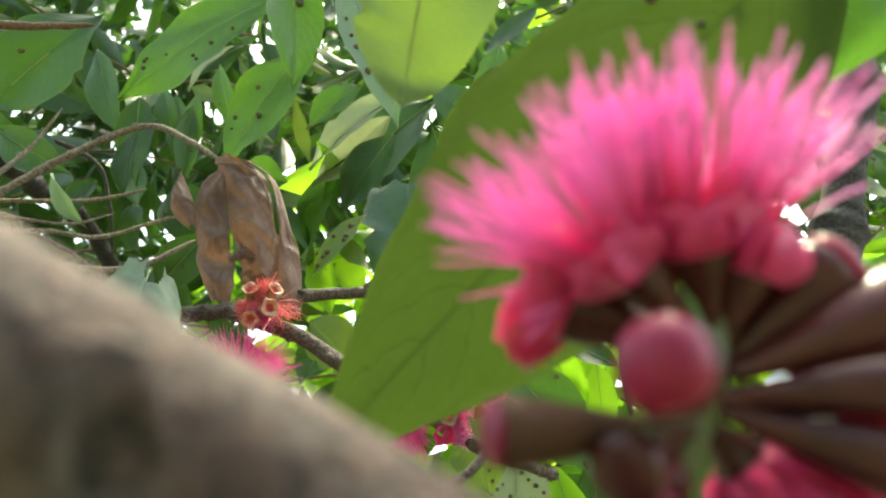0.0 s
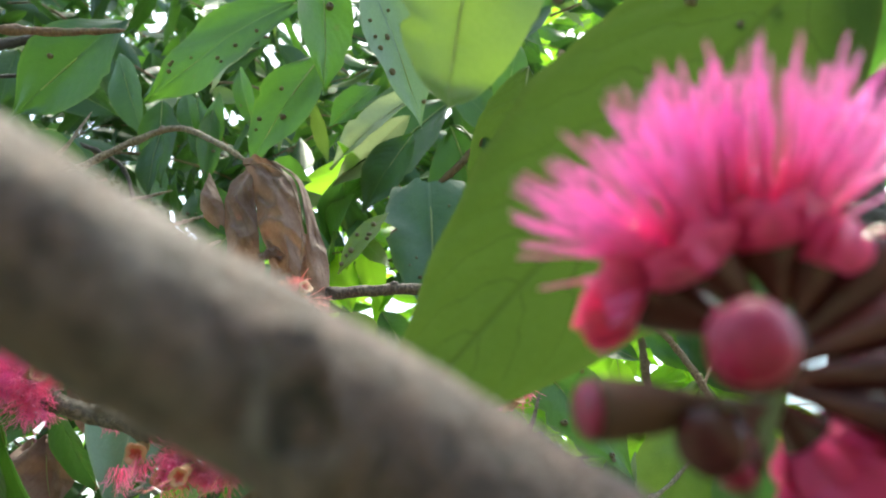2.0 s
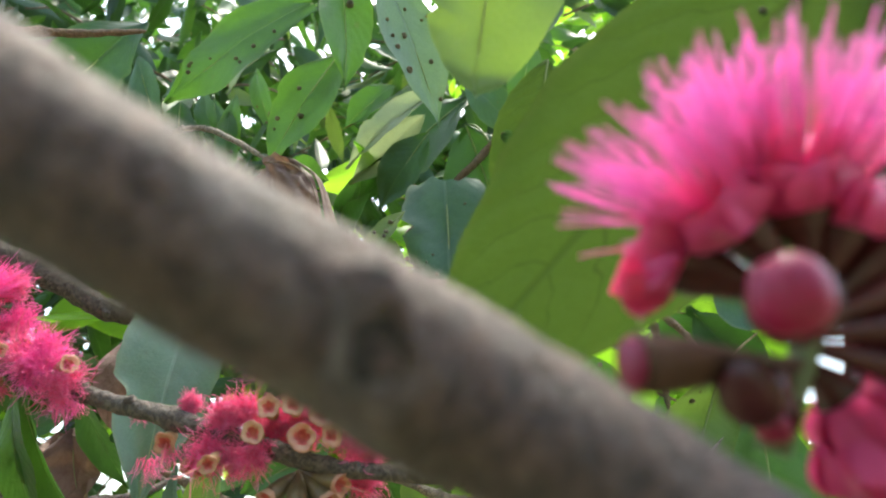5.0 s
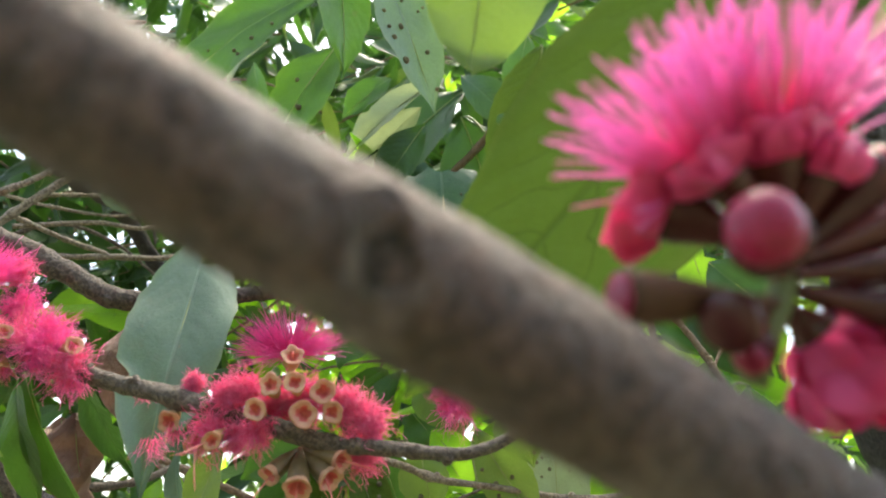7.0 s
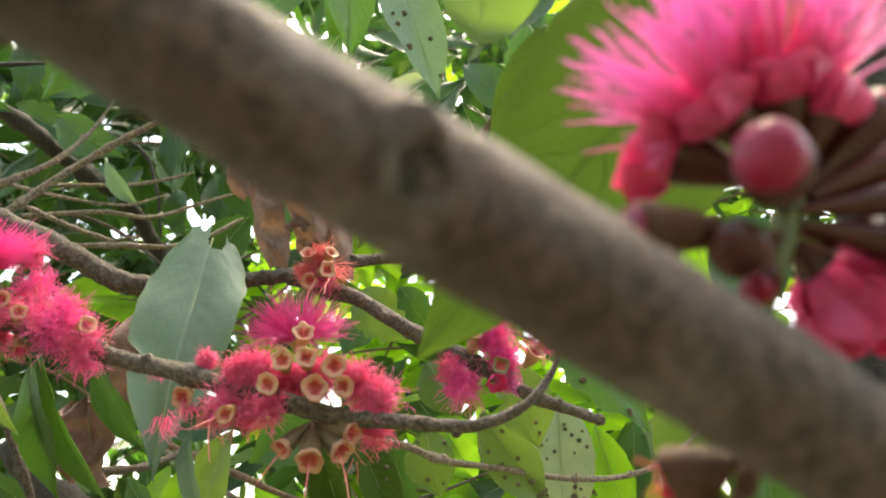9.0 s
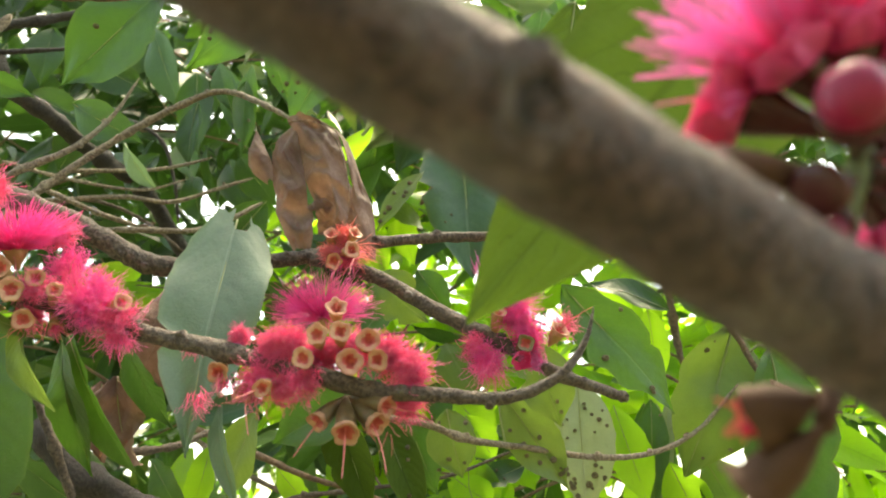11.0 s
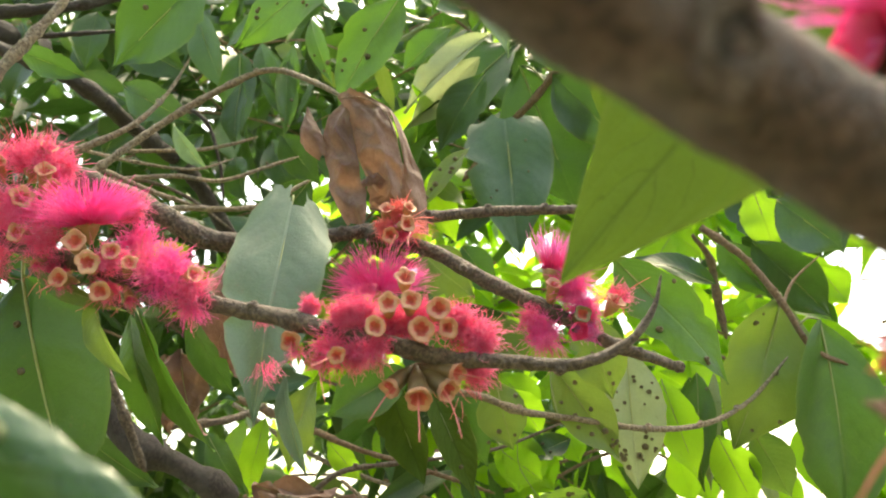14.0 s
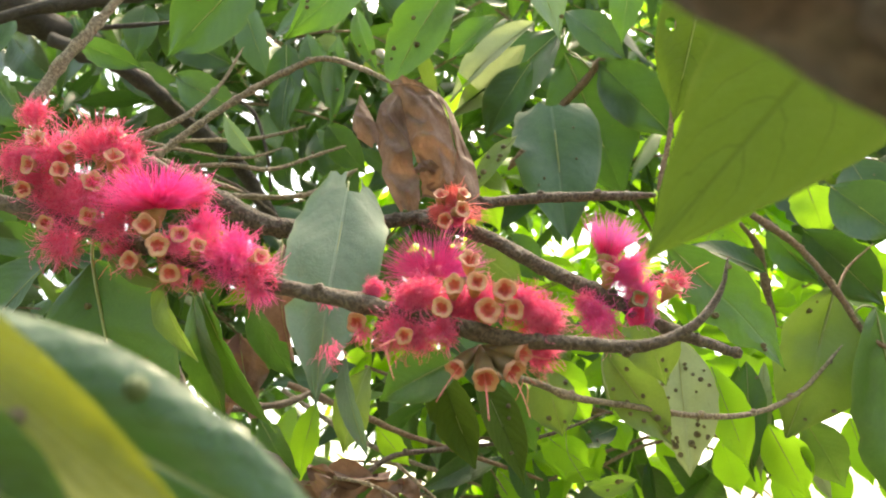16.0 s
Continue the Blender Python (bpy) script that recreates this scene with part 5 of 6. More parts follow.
def dry_fold(owner, one, two, bulge, crease, seed):
    """A crumpled sheet of dry leaf between two edges, bulging towards -y, with creases running down it."""
    rows, uv = [], []
    first, second = [smooth_path([(*p, 0.0) for p in edge], 0.00005) for edge in (one, two)]
    for i in range(45):
        s = i / 44
        a, b = first[int(s * (len(first) - 1))][0], second[int(s * (len(second) - 1))][0]
        wide = (b - a).length
        row = []
        for j in range(19):
            u = j / 18
            q = Vector((u * 1.6 + 0.9 * noise.noise(Vector((s * 3, seed, 0))), s * 3.4, seed * 1.7))
            ridge = 1 - 3.0 * abs(noise.noise(q)) + 0.7 * noise.noise(q * 0.6) + 0.35 * (1 - 2.4 * abs(noise.noise(q * 2.1)))
            ragged = 0.05 * wide * noise.noise(Vector((s * 9, u * 0.2, seed))) * (2 * u - 1)
            p = a.lerp(b, u) + (b - a).normalized() * ragged
            row.append(p + Vector((0, -1, 0.15)) * (bulge * wide * math.sin(math.pi * u) ** 0.7 + crease * wide * ridge * math.sin(math.pi * min(1.0, 0.15 + u * 0.7))))
        rows.append(row)
        uv.append([(s, j / 18) for j in range(19)])
    geo = Geo()
    geo.grid(rows, uv=uv)
    part("lobe", geo, DRY, owner)


dry_fold(dead, [(-0.2062, 0.7350, 1.8468), (-0.1997, 0.7350, 1.8211), (-0.1947, 0.7350, 1.7900)], [(-0.1587, 0.7350, 1.8445), (-0.1556, 0.7350, 1.8192), (-0.1498, 0.7350, 1.7761)], 0.05, 0.1, 1)
dry_fold(dead, [(-0.2025, 0.7120, 1.9197), (-0.1735, 0.7120, 1.8973), (-0.1581, 0.7120, 1.8421), (-0.1537, 0.7120, 1.7940), (-0.1431, 0.7120, 1.7527)], [(-0.1988, 0.7220, 1.9259), (-0.1687, 0.7220, 1.8995), (-0.1485, 0.7220, 1.8470), (-0.1346, 0.7220, 1.8078), (-0.1307, 0.7220, 1.7532)], 0.12, 0.20, 2)
dry_fold(dead, [(-0.2319, 0.7130, 1.9182), (-0.2235, 0.7130, 1.9011), (-0.2148, 0.7130, 1.8750), (-0.2080, 0.7130, 1.8469), (-0.1985, 0.7130, 1.8228), (-0.1832, 0.7130, 1.7982)], [(-0.1982, 0.7000, 1.9112), (-0.1740, 0.7000, 1.8915), (-0.1635, 0.7000, 1.8597), (-0.1568, 0.7000, 1.8257), (-0.1576, 0.7000, 1.8054), (-0.1584, 0.7000, 1.7847)], 0.10, 0.26, 3)
dry_fold(dead, [(-0.2239, 0.7120, 1.9142), (-0.2410, 0.7120, 1.8892), (-0.2450, 0.7120, 1.8605), (-0.2381, 0.7120, 1.8259), (-0.2323, 0.7120, 1.7971), (-0.2145, 0.7120, 1.7628)], [(-0.2171, 0.7030, 1.9011), (-0.2119, 0.7030, 1.8692), (-0.2053, 0.7030, 1.8415), (-0.2006, 0.7030, 1.8152), (-0.1932, 0.7030, 1.7914), (-0.1944, 0.7030, 1.7608)], 0.14, 0.22, 4)
dry_fold(dead, [(-0.2658, 0.7120, 1.9033), (-0.2722, 0.7120, 1.8757), (-0.2659, 0.7120, 1.8566), (-0.2476, 0.7120, 1.8406)], [(-0.2584, 0.7020, 1.8947), (-0.2471, 0.7020, 1.8723), (-0.2413, 0.7020, 1.8575), (-0.2383, 0.7020, 1.8376)], 0.5, 0.10, 5)
dry_fold(dead, [(-0.2012, 0.7000, 1.8076), (-0.1940, 0.7000, 1.8127), (-0.1859, 0.7000, 1.8154)], [(-0.1969, 0.6950, 1.7984), (-0.1888, 0.6950, 1.8011), (-0.1727, 0.6950, 1.8048)], 0.3, 0.2, 6)
vein = Geo()
tube(vein, smooth_path([(-0.2245, 0.6900, 1.9048, 0.00110), (-0.1973, 0.6900, 1.9034, 0.00100), (-0.1747, 0.6900, 1.8840, 0.00090), (-0.1632, 0.6900, 1.8540, 0.00080), (-0.1566, 0.6900, 1.8205, 0.00070), (-0.1566, 0.6900, 1.7940, 0.00050)]), 6)
part("midrib", vein, TWIG_RED, dead, "dry brown midrib")
leaf(low2, (-0.1660, 0.9500, 1.8243), (-0.0915, 0.9500, 1.7578), 0.0711, 15, 12, 0.06, OLIVE, seed=198)
leaf(low2, (-0.1097, 1.0000, 1.8505), (-0.0607, 1.0000, 1.7774), 0.0497, 15, 12, 0.06, GREEN, seed=199)
leaf(low2, (-0.1654, 1.1000, 1.8407), (-0.2001, 1.1000, 1.7779), 0.0635, 15, 12, 0.06, GREEN, seed=200)
leaf(second, (-0.3425, 0.7200, 1.7370), (-0.3198, 0.7200, 1.6090), 0.0533, 10, 30, 0.12, DRY, seed=201, wave=0.25, crumple=0.15)
leaf(main, (-0.3627, 0.6800, 1.6285), (-0.3386, 0.6900, 1.5489), 0.0586, 10, 30, 0.12, DRY, seed=202, wave=0.3, crumple=0.2)
leaf(main, (-0.3875, 0.7000, 1.6283), (-0.3732, 0.7000, 1.5533), 0.0503, -20, 30, 0.12, DRY, seed=203, wave=0.3, crumple=0.2)
leaf(low3, (-0.3962, 1.0000, 1.5147), (-0.2912, 1.0000, 1.5149), 0.0616, 40, 30, 0.12, DRY, seed=204, wave=0.3, crumple=0.2)
leaf(low3, (-0.3209, 0.8000, 1.5150), (-0.2330, 0.8000, 1.5054), 0.0364, 40, 30, 0.14, DRY, seed=205, wave=0.34, crumple=0.3)
leaf(low3, (-0.3068, 0.7900, 1.4833), (-0.2449, 0.8000, 1.5037), 0.0361, -30, 30, 0.14, DRY, seed=206, wave=0.34, crumple=0.3)
leaf(low3, (-0.2572, 0.7800, 1.4776), (-0.2210, 0.8000, 1.5009), 0.0328, 30, 30, 0.14, DRY, seed=207, wave=0.34, crumple=0.3)
leaf(low3, (-0.2792, 0.7700, 1.4987), (-0.3009, 0.7700, 1.4770), 0.0322, 20, 30, 0.14, DRY, seed=208, wave=0.34, crumple=0.3)
leaf(low3, (-0.2326, 0.8000, 1.4942), (-0.2028, 0.8000, 1.4733), 0.0324, -40, 30, 0.14, DRY, seed=209, wave=0.34, crumple=0.3)
branch("twig", [(-0.2826, 0.7600, 1.5006, 0.0020), (-0.2434, 0.7650, 1.4930, 0.0017), (-0.1984, 0.7700, 1.4696, 0.0014)], BARK_PALE, "thin pale grey bare twig", "twig")
branch("twig", [(-0.2240, 0.7800, 1.5160, 0.0017), (-0.1982, 0.7850, 1.4944, 0.0014), (-0.1728, 0.7900, 1.4731, 0.0014)], BARK_PALE, "thin pale grey bare twig", "twig")
# ---- flower clusters ----
left_cluster = thing("flower_cluster", (-0.4038, 0.5300, 1.6680), "dense cluster of pink stamens and empty flower cups on the branch", "flower cluster")
calyx(left_cluster, (-0.4816, 0.5300, 1.7406), (-0.0609, -0.9635, 0.2606), 0.0311, 0.0155, CALYX, seed=210, style=0.030)
calyx(left_cluster, (-0.4754, 0.5300, 1.7350), (-0.2961, -0.9016, -0.3152), 0.0333, 0.0159, CALYX, seed=211, style=0.000)
calyx(left_cluster, (-0.4651, 0.5300, 1.7345), (0.3740, -0.9200, 0.1174), 0.0326, 0.0145, CALYX, seed=212, style=0.030)
calyx(left_cluster, (-0.4489, 0.5300, 1.7023), (0.5912, -0.8064, -0.0158), 0.0496, 0.0160, CALYX, seed=213, style=0.000)
calyx(left_cluster, (-0.4254, 0.5300, 1.6812), (0.1159, -0.9762, -0.1831), 0.0359, 0.0152, CALYX, seed=214, style=0.000)
calyx(left_cluster, (-0.3841, 0.5300, 1.6649), (0.3074, -0.9511, -0.0307), 0.0421, 0.0155, CALYX, seed=215, style=0.000)
calyx(left_cluster, (-0.3728, 0.5300, 1.6524), (0.3417, -0.9288, -0.1435), 0.0452, 0.0166, CALYX, seed=216, style=0.000)
calyx(left_cluster, (-0.3549, 0.5300, 1.6591), (0.3059, -0.9466, -0.1017), 0.0423, 0.0146, CALYX, seed=217, style=0.000)
calyx(left_cluster, (-0.3859, 0.5300, 1.6456), (0.1215, -0.9618, -0.2452), 0.0364, 0.0134, CALYX, seed=218, style=0.030)
calyx(left_cluster, (-0.4446, 0.5300, 1.7335), (0.6559, -0.5925, 0.4677), 0.0422, 0.0146, CALYX, seed=219, style=0.030)
calyx(left_cluster, (-0.3064, 0.5200, 1.6351), (0.7807, -0.6159, 0.1061), 0.0325, 0.0120, CALYX, seed=220, style=0.030)
calyx(left_cluster, (-0.4267, 0.5300, 1.7169), (0.3950, -0.8459, 0.3584), 0.0355, 0.0144, CALYX, seed=221, style=0.030)
calyx(left_cluster, (-0.4979, 0.5300, 1.7200), (0.3622, -0.8076, -0.4655), 0.0371, 0.0144, CALYX, seed=222, style=0.030)
calyx(left_cluster, (-0.4712, 0.5300, 1.7136), (0.4638, -0.8832, 0.0694), 0.0396, 0.0135, CALYX, seed=223, style=0.030)
calyx(left_cluster, (-0.4175, 0.5300, 1.7218), (0.4272, -0.8759, -0.2242), 0.0342, 0.0121, CALYX, seed=224, style=0.030)
calyx(left_cluster, (-0.3458, 0.5250, 1.6427), (0.4797, -0.8751, 0.0639), 0.0400, 0.0126, CALYX, seed=225, style=0.030)
calyx(left_cluster, (-0.3663, 0.5300, 1.6403), (0.4344, -0.8293, -0.3515), 0.0422, 0.0145, CALYX, seed=226, style=0.000)
calyx(left_cluster, (-0.4750, 0.5300, 1.6830), (0.4533, -0.8406, -0.2963), 0.0357, 0.0126, CALYX, seed=227, style=0.030)
brush_flower(left_cluster, (-0.3762, 0.5200, 1.6732), (-0.05, -0.40, 0.90), 0.0370, 228, 1000, 82, 0.22, thick=0.00032)
brush_flower(left_cluster, (-0.4764, 0.5300, 1.7404), (-0.0483, -0.5237, 0.8505), 0.0255, 229, 110, 95, 0.6, stamen=ROSE, thick=0.0004)
brush_flower(left_cluster, (-0.4395, 0.5300, 1.7333), (-0.1605, -0.2204, 0.9621), 0.0302, 230, 110, 95, 0.6, stamen=ROSE, thick=0.0004)
brush_flower(left_cluster, (-0.3206, 0.5200, 1.6402), (0.3416, -0.7524, 0.5632), 0.0225, 231, 300, 90, 0.4, stamen=ROSE, thick=0.00034)
tuft(left_cluster, (-0.4752, 0.5200, 1.7143), (-0.1295, -0.6325, -0.7636), 0.0316, 232, 280, 125, 1.4, material=ROSE)
tuft(left_cluster, (-0.4621, 0.5200, 1.6984), (0.2356, -0.7096, -0.6641), 0.0423, 233, 280, 125, 1.4, material=ROSE)
tuft(left_cluster, (-0.4982, 0.5200, 1.7524), (-0.2010, -0.8152, 0.5433), 0.0245, 234, 280, 125, 1.4, material=ROSE)
tuft(left_cluster, (-0.3150, 0.5100, 1.6456), (0.2866, -0.4874, -0.8248), 0.0330, 235, 280, 125, 1.4, material=PINK)
tuft(left_cluster, (-0.3431, 0.5200, 1.6740), (0.6619, -0.4546, 0.5961), 0.0300, 236, 280, 125, 1.4, material=PINK)
tuft(left_cluster, (-0.3619, 0.5200, 1.6414), (0.3368, -0.4773, -0.8116), 0.0220, 237, 280, 125, 1.4, material=ROSE)
tuft(left_cluster, (-0.4023, 0.5200, 1.6616), (-0.0586, -0.4310, -0.9004), 0.0240, 238, 280, 125, 1.4, material=ROSE)
tuft(left_cluster, (-0.4530, 0.5200, 1.7555), (0.4206, -0.8388, 0.3456), 0.0238, 239, 280, 125, 1.4, material=ROSE)
tuft(left_cluster, (-0.4158, 0.5200, 1.7429), (0.5090, -0.7977, 0.3234), 0.0251, 240, 280, 125, 1.4, material=ROSE)
tuft(left_cluster, (-0.4937, 0.5200, 1.7308), (0.2561, -0.7678, -0.5872), 0.0391, 241, 280, 125, 1.4, material=ROSE)
tuft(left_cluster, (-0.4517, 0.5150, 1.7109), (0.3239, -0.9285, -0.1816), 0.0269, 242, 280, 125, 1.4, material=ROSE)
tuft(left_cluster, (-0.3088, 0.5100, 1.6500), (0.6300, -0.7508, 0.1983), 0.0266, 243, 280, 125, 1.4, material=PINK)
tuft(left_cluster, (-0.2984, 0.5100, 1.6360), (0.0299, -0.9900, 0.1378), 0.0202, 244, 280, 125, 1.4, material=ROSE)
tuft(left_cluster, (-0.3517, 0.5200, 1.7039), (0.5891, -0.7870, 0.1834), 0.0254, 245, 280, 125, 1.4, material=ROSE)
tuft(left_cluster, (-0.4707, 0.5000, 1.7299), (0.0385, -0.3645, 0.9304), 0.0274, 246, 280, 125, 1.4, material=ROSE)
tuft(left_cluster, (-0.4250, 0.4900, 1.6979), (0.2655, -0.1534, -0.9518), 0.0326, 247, 280, 125, 1.4, material=ROSE)
tuft(left_cluster, (-0.4470, 0.5000, 1.6601), (0.1709, -0.2987, -0.9389), 0.0335, 248, 280, 125, 1.4, material=ROSE)
tuft(left_cluster, (-0.4197, 0.5000, 1.7428), (-0.3109, -0.1609, 0.9367), 0.0311, 249, 280, 125, 1.4, material=ROSE)
tuft(left_cluster, (-0.3489, 0.4900, 1.6482), (0.5716, -0.2204, 0.7904), 0.0227, 250, 280, 125, 1.4, material=ROSE)
tuft(left_cluster, (-0.3079, 0.5000, 1.6372), (0.9390, -0.3132, -0.1423), 0.0319, 251, 280, 125, 1.4, material=PINK)
tuft(left_cluster, (-0.5098, 0.5100, 1.7423), (-0.0517, -0.3326, -0.9417), 0.0301, 252, 280, 125, 1.4, material=ROSE)
tuft(left_cluster, (-0.5106, 0.5200, 1.7861), (0.4407, -0.4252, 0.7906), 0.0235, 253, 280, 125, 1.4, material=ROSE)
tuft(left_cluster, (-0.4037, 0.5000, 1.6775), (-0.2713, -0.2898, -0.9178), 0.0345, 254, 280, 125, 1.4, material=ROSE)
tuft(left_cluster, (-0.2895, 0.5000, 1.6277), (0.7748, -0.3209, -0.5447), 0.0312, 255, 280, 125, 1.4, material=ROSE)
tuft(left_cluster, (-0.4979, 0.5150, 1.7659), (-0.4812, -0.4519, 0.7511), 0.0332, 256, 7, 70, 0.3, material=STYLE, thick=0.00045)
tuft(left_cluster, (-0.4551, 0.5200, 1.7664), (0.5518, -0.6759, 0.4886), 0.0296, 257, 7, 70, 0.3, material=STYLE, thick=0.00045)
tuft(left_cluster, (-0.3853, 0.5100, 1.7057), (0.5309, -0.2739, 0.8020), 0.0365, 258, 7, 70, 0.3, material=STYLE, thick=0.00045)
tuft(left_cluster, (-0.3234, 0.5100, 1.6598), (0.6836, -0.3460, 0.6426), 0.0289, 259, 7, 70, 0.3, material=STYLE, thick=0.00045)
tuft(left_cluster, (-0.4025, 0.5100, 1.6391), (0.0534, -0.3122, -0.9485), 0.0320, 260, 7, 70, 0.3, material=STYLE, thick=0.00045)
tuft(left_cluster, (-0.3554, 0.5100, 1.6285), (0.1439, -0.2789, -0.9495), 0.0359, 261, 7, 70, 0.3, material=STYLE, thick=0.00045)
tuft(left_cluster, (-0.4628, 0.5100, 1.6841), (-0.2955, -0.3788, -0.8771), 0.0264, 262, 7, 70, 0.3, material=STYLE, thick=0.00045)
calyx(left_cluster, (-0.3668, 0.5200, 1.6439), (0.6202, -0.5003, -0.6042), 0.0300, 0.0101, CALYX, seed=263, style=0.000)
tuft(left_cluster, (-0.3482, 0.5050, 1.6258), (0.5858, 0.0000, -0.8105), 0.0167, 264, 50, 50, 0.3)
tuft(left_cluster, (-0.3482, 0.5050, 1.6258), (-0.1286, -0.1545, -0.9796), 0.0259, 265, 3, 40, 0.3, material=STYLE, thick=0.00045)
calyx(left_cluster, (-0.3866, 0.5200, 1.6516), (0.0801, -0.7097, -0.6999), 0.0211, 0.0102, CALYX, seed=266, style=0.000)
tuft(left_cluster, (-0.3849, 0.5050, 1.6368), (0.5970, 0.0000, -0.8022), 0.0173, 267, 50, 50, 0.3)
tuft(left_cluster, (-0.3849, 0.5050, 1.6368), (-0.0990, -0.1518, -0.9834), 0.0263, 268, 3, 40, 0.3, material=STYLE, thick=0.00045)
calyx(left_cluster, (-0.3434, 0.5200, 1.6408), (0.4823, -0.4359, -0.7599), 0.0229, 0.0101, CALYX, seed=269, style=0.000)
tuft(left_cluster, (-0.3324, 0.5100, 1.6234), (0.5796, 0.0000, -0.8149), 0.0167, 270, 50, 50, 0.3)
tuft(left_cluster, (-0.3324, 0.5100, 1.6234), (-0.1442, -0.1542, -0.9775), 0.0259, 271, 3, 40, 0.3, material=STYLE, thick=0.00045)
calyx(left_cluster, (-0.4079, 0.5200, 1.6667), (0.0635, -0.6972, -0.7140), 0.0215, 0.0103, CALYX, seed=272, style=0.000)
tuft(left_cluster, (-0.4065, 0.5050, 1.6513), (0.6011, 0.0000, -0.7992), 0.0178, 273, 50, 50, 0.3)
tuft(left_cluster, (-0.4065, 0.5050, 1.6513), (-0.0817, -0.1486, -0.9855), 0.0269, 274, 3, 40, 0.3, material=STYLE, thick=0.00045)
leaf(main, (-0.4205, 0.5200, 1.6574), (-0.3405, 0.5250, 1.6194), 0.0186, 30, 30, 0.12, OLIVE, seed=275, wave=0.2)
leaf(main, (-0.3710, 0.5300, 1.6405), (-0.3382, 0.5400, 1.5696), 0.0272, 30, 30, 0.12, OLIVE, seed=276, wave=0.2)
middle_cluster = thing("flower_cluster", (-0.1305, 0.5000, 1.5836), "cluster of ochre empty flower cups among red stamens", "flower cluster")
calyx(middle_cluster, (-0.1467, 0.5120, 1.5920), (0.1088, -0.9891, -0.0989), 0.0404, 0.0150, CALYX, seed=277, style=0.000)
calyx(middle_cluster, (-0.1180, 0.5120, 1.5897), (0.1548, -0.9830, -0.0983), 0.0407, 0.0158, CALYX, seed=278, style=0.000)
calyx(middle_cluster, (-0.1391, 0.5120, 1.6045), (0.1240, -0.9922, -0.0124), 0.0403, 0.0142, CALYX, seed=279, style=0.000)
calyx(middle_cluster, (-0.1248, 0.5120, 1.6056), (0.1508, -0.9886, 0.0000), 0.0405, 0.0150, CALYX, seed=280, style=0.000)
calyx(middle_cluster, (-0.1076, 0.5120, 1.6024), (0.1815, -0.9810, -0.0687), 0.0408, 0.0150, CALYX, seed=281, style=0.000)
calyx(middle_cluster, (-0.1278, 0.5020, 1.6205), (0.1748, -0.9285, 0.3277), 0.0183, 0.0150, CALYX, seed=282, style=0.036)
calyx(middle_cluster, (-0.2089, 0.5220, 1.5983), (0.1139, -0.8920, -0.4374), 0.0303, 0.0129, CALYX, seed=283, style=0.030)
calyx(middle_cluster, (-0.1875, 0.5170, 1.5862), (0.1116, -0.8528, -0.5101), 0.0317, 0.0133, CALYX, seed=284, style=0.045)
calyx(middle_cluster, (-0.1721, 0.5120, 1.5835), (0.1142, -0.9361, -0.3326), 0.0449, 0.0128, CALYX, seed=285, style=0.045)
calyx(middle_cluster, (-0.1010, 0.5050, 1.5935), (0.2223, -0.9525, -0.2081), 0.0283, 0.0128, CALYX, seed=286, style=0.000)
calyx(middle_cluster, (-0.1198, 0.5100, 1.5708), (-0.4877, -0.5776, -0.6546), 0.0312, 0.0170, CALYX_OLIVE, seed=287, style=0.034, lip=0.35)
calyx(middle_cluster, (-0.1198, 0.5100, 1.5708), (0.1358, -0.6538, -0.7444), 0.0398, 0.0182, CALYX_OLIVE, seed=288, style=0.046, lip=0.35)
calyx(middle_cluster, (-0.1198, 0.5100, 1.5708), (0.6473, -0.4736, -0.5973), 0.0380, 0.0185, CALYX_OLIVE, seed=289, style=0.044, lip=0.35)
calyx(middle_cluster, (-0.1198, 0.5100, 1.5708), (0.8050, -0.5177, -0.2899), 0.0386, 0.0170, CALYX_OLIVE, seed=290, style=0.036, lip=0.35)
tuft(middle_cluster, (-0.1691, 0.4900, 1.6000), (-0.0371, -0.7009, 0.7123), 0.0214, 292, 540, 120, 1.3)
tuft(middle_cluster, (-0.1572, 0.4900, 1.6038), (0.2945, -0.6154, 0.7311), 0.0244, 293, 360, 120, 1.3)
tuft(middle_cluster, (-0.0909, 0.4900, 1.5940), (0.2410, -0.8130, 0.5300), 0.0246, 294, 540, 120, 1.3)
tuft(middle_cluster, (-0.0759, 0.4900, 1.5857), (0.5802, -0.7807, -0.2323), 0.0256, 295, 540, 120, 1.3)
tuft(middle_cluster, (-0.1956, 0.5000, 1.6121), (-0.0925, -0.7548, 0.6494), 0.0132, 297, 360, 120, 1.3)
tuft(middle_cluster, (-0.0800, 0.5050, 1.5696), (0.5152, -0.4026, -0.7567), 0.0250, 298, 360, 120, 1.3)
tuft(middle_cluster, (-0.1765, 0.4900, 1.5819), (-0.0948, -0.3453, -0.9337), 0.0290, 299, 300, 120, 1.3)
tuft(middle_cluster, (-0.1439, 0.4800, 1.5785), (-0.1599, -0.4218, -0.8925), 0.0237, 300, 240, 120, 1.3)
tuft(middle_cluster, (-0.1389, 0.5050, 1.5975), (0.0143, -0.1964, 0.9804), 0.0255, 301, 540, 120, 1.3)
tuft(middle_cluster, (-0.1189, 0.5050, 1.5992), (0.1183, -0.1758, 0.9773), 0.0284, 302, 540, 120, 1.3)
tuft(middle_cluster, (-0.1594, 0.4950, 1.5788), (-0.1994, -0.2324, -0.9520), 0.0215, 305, 300, 120, 1.3)
tuft(middle_cluster, (-0.1761, 0.4900, 1.5719), (-0.0592, -0.1544, -0.9862), 0.0324, 306, 6, 40, 0.3, material=STYLE, thick=0.00045)
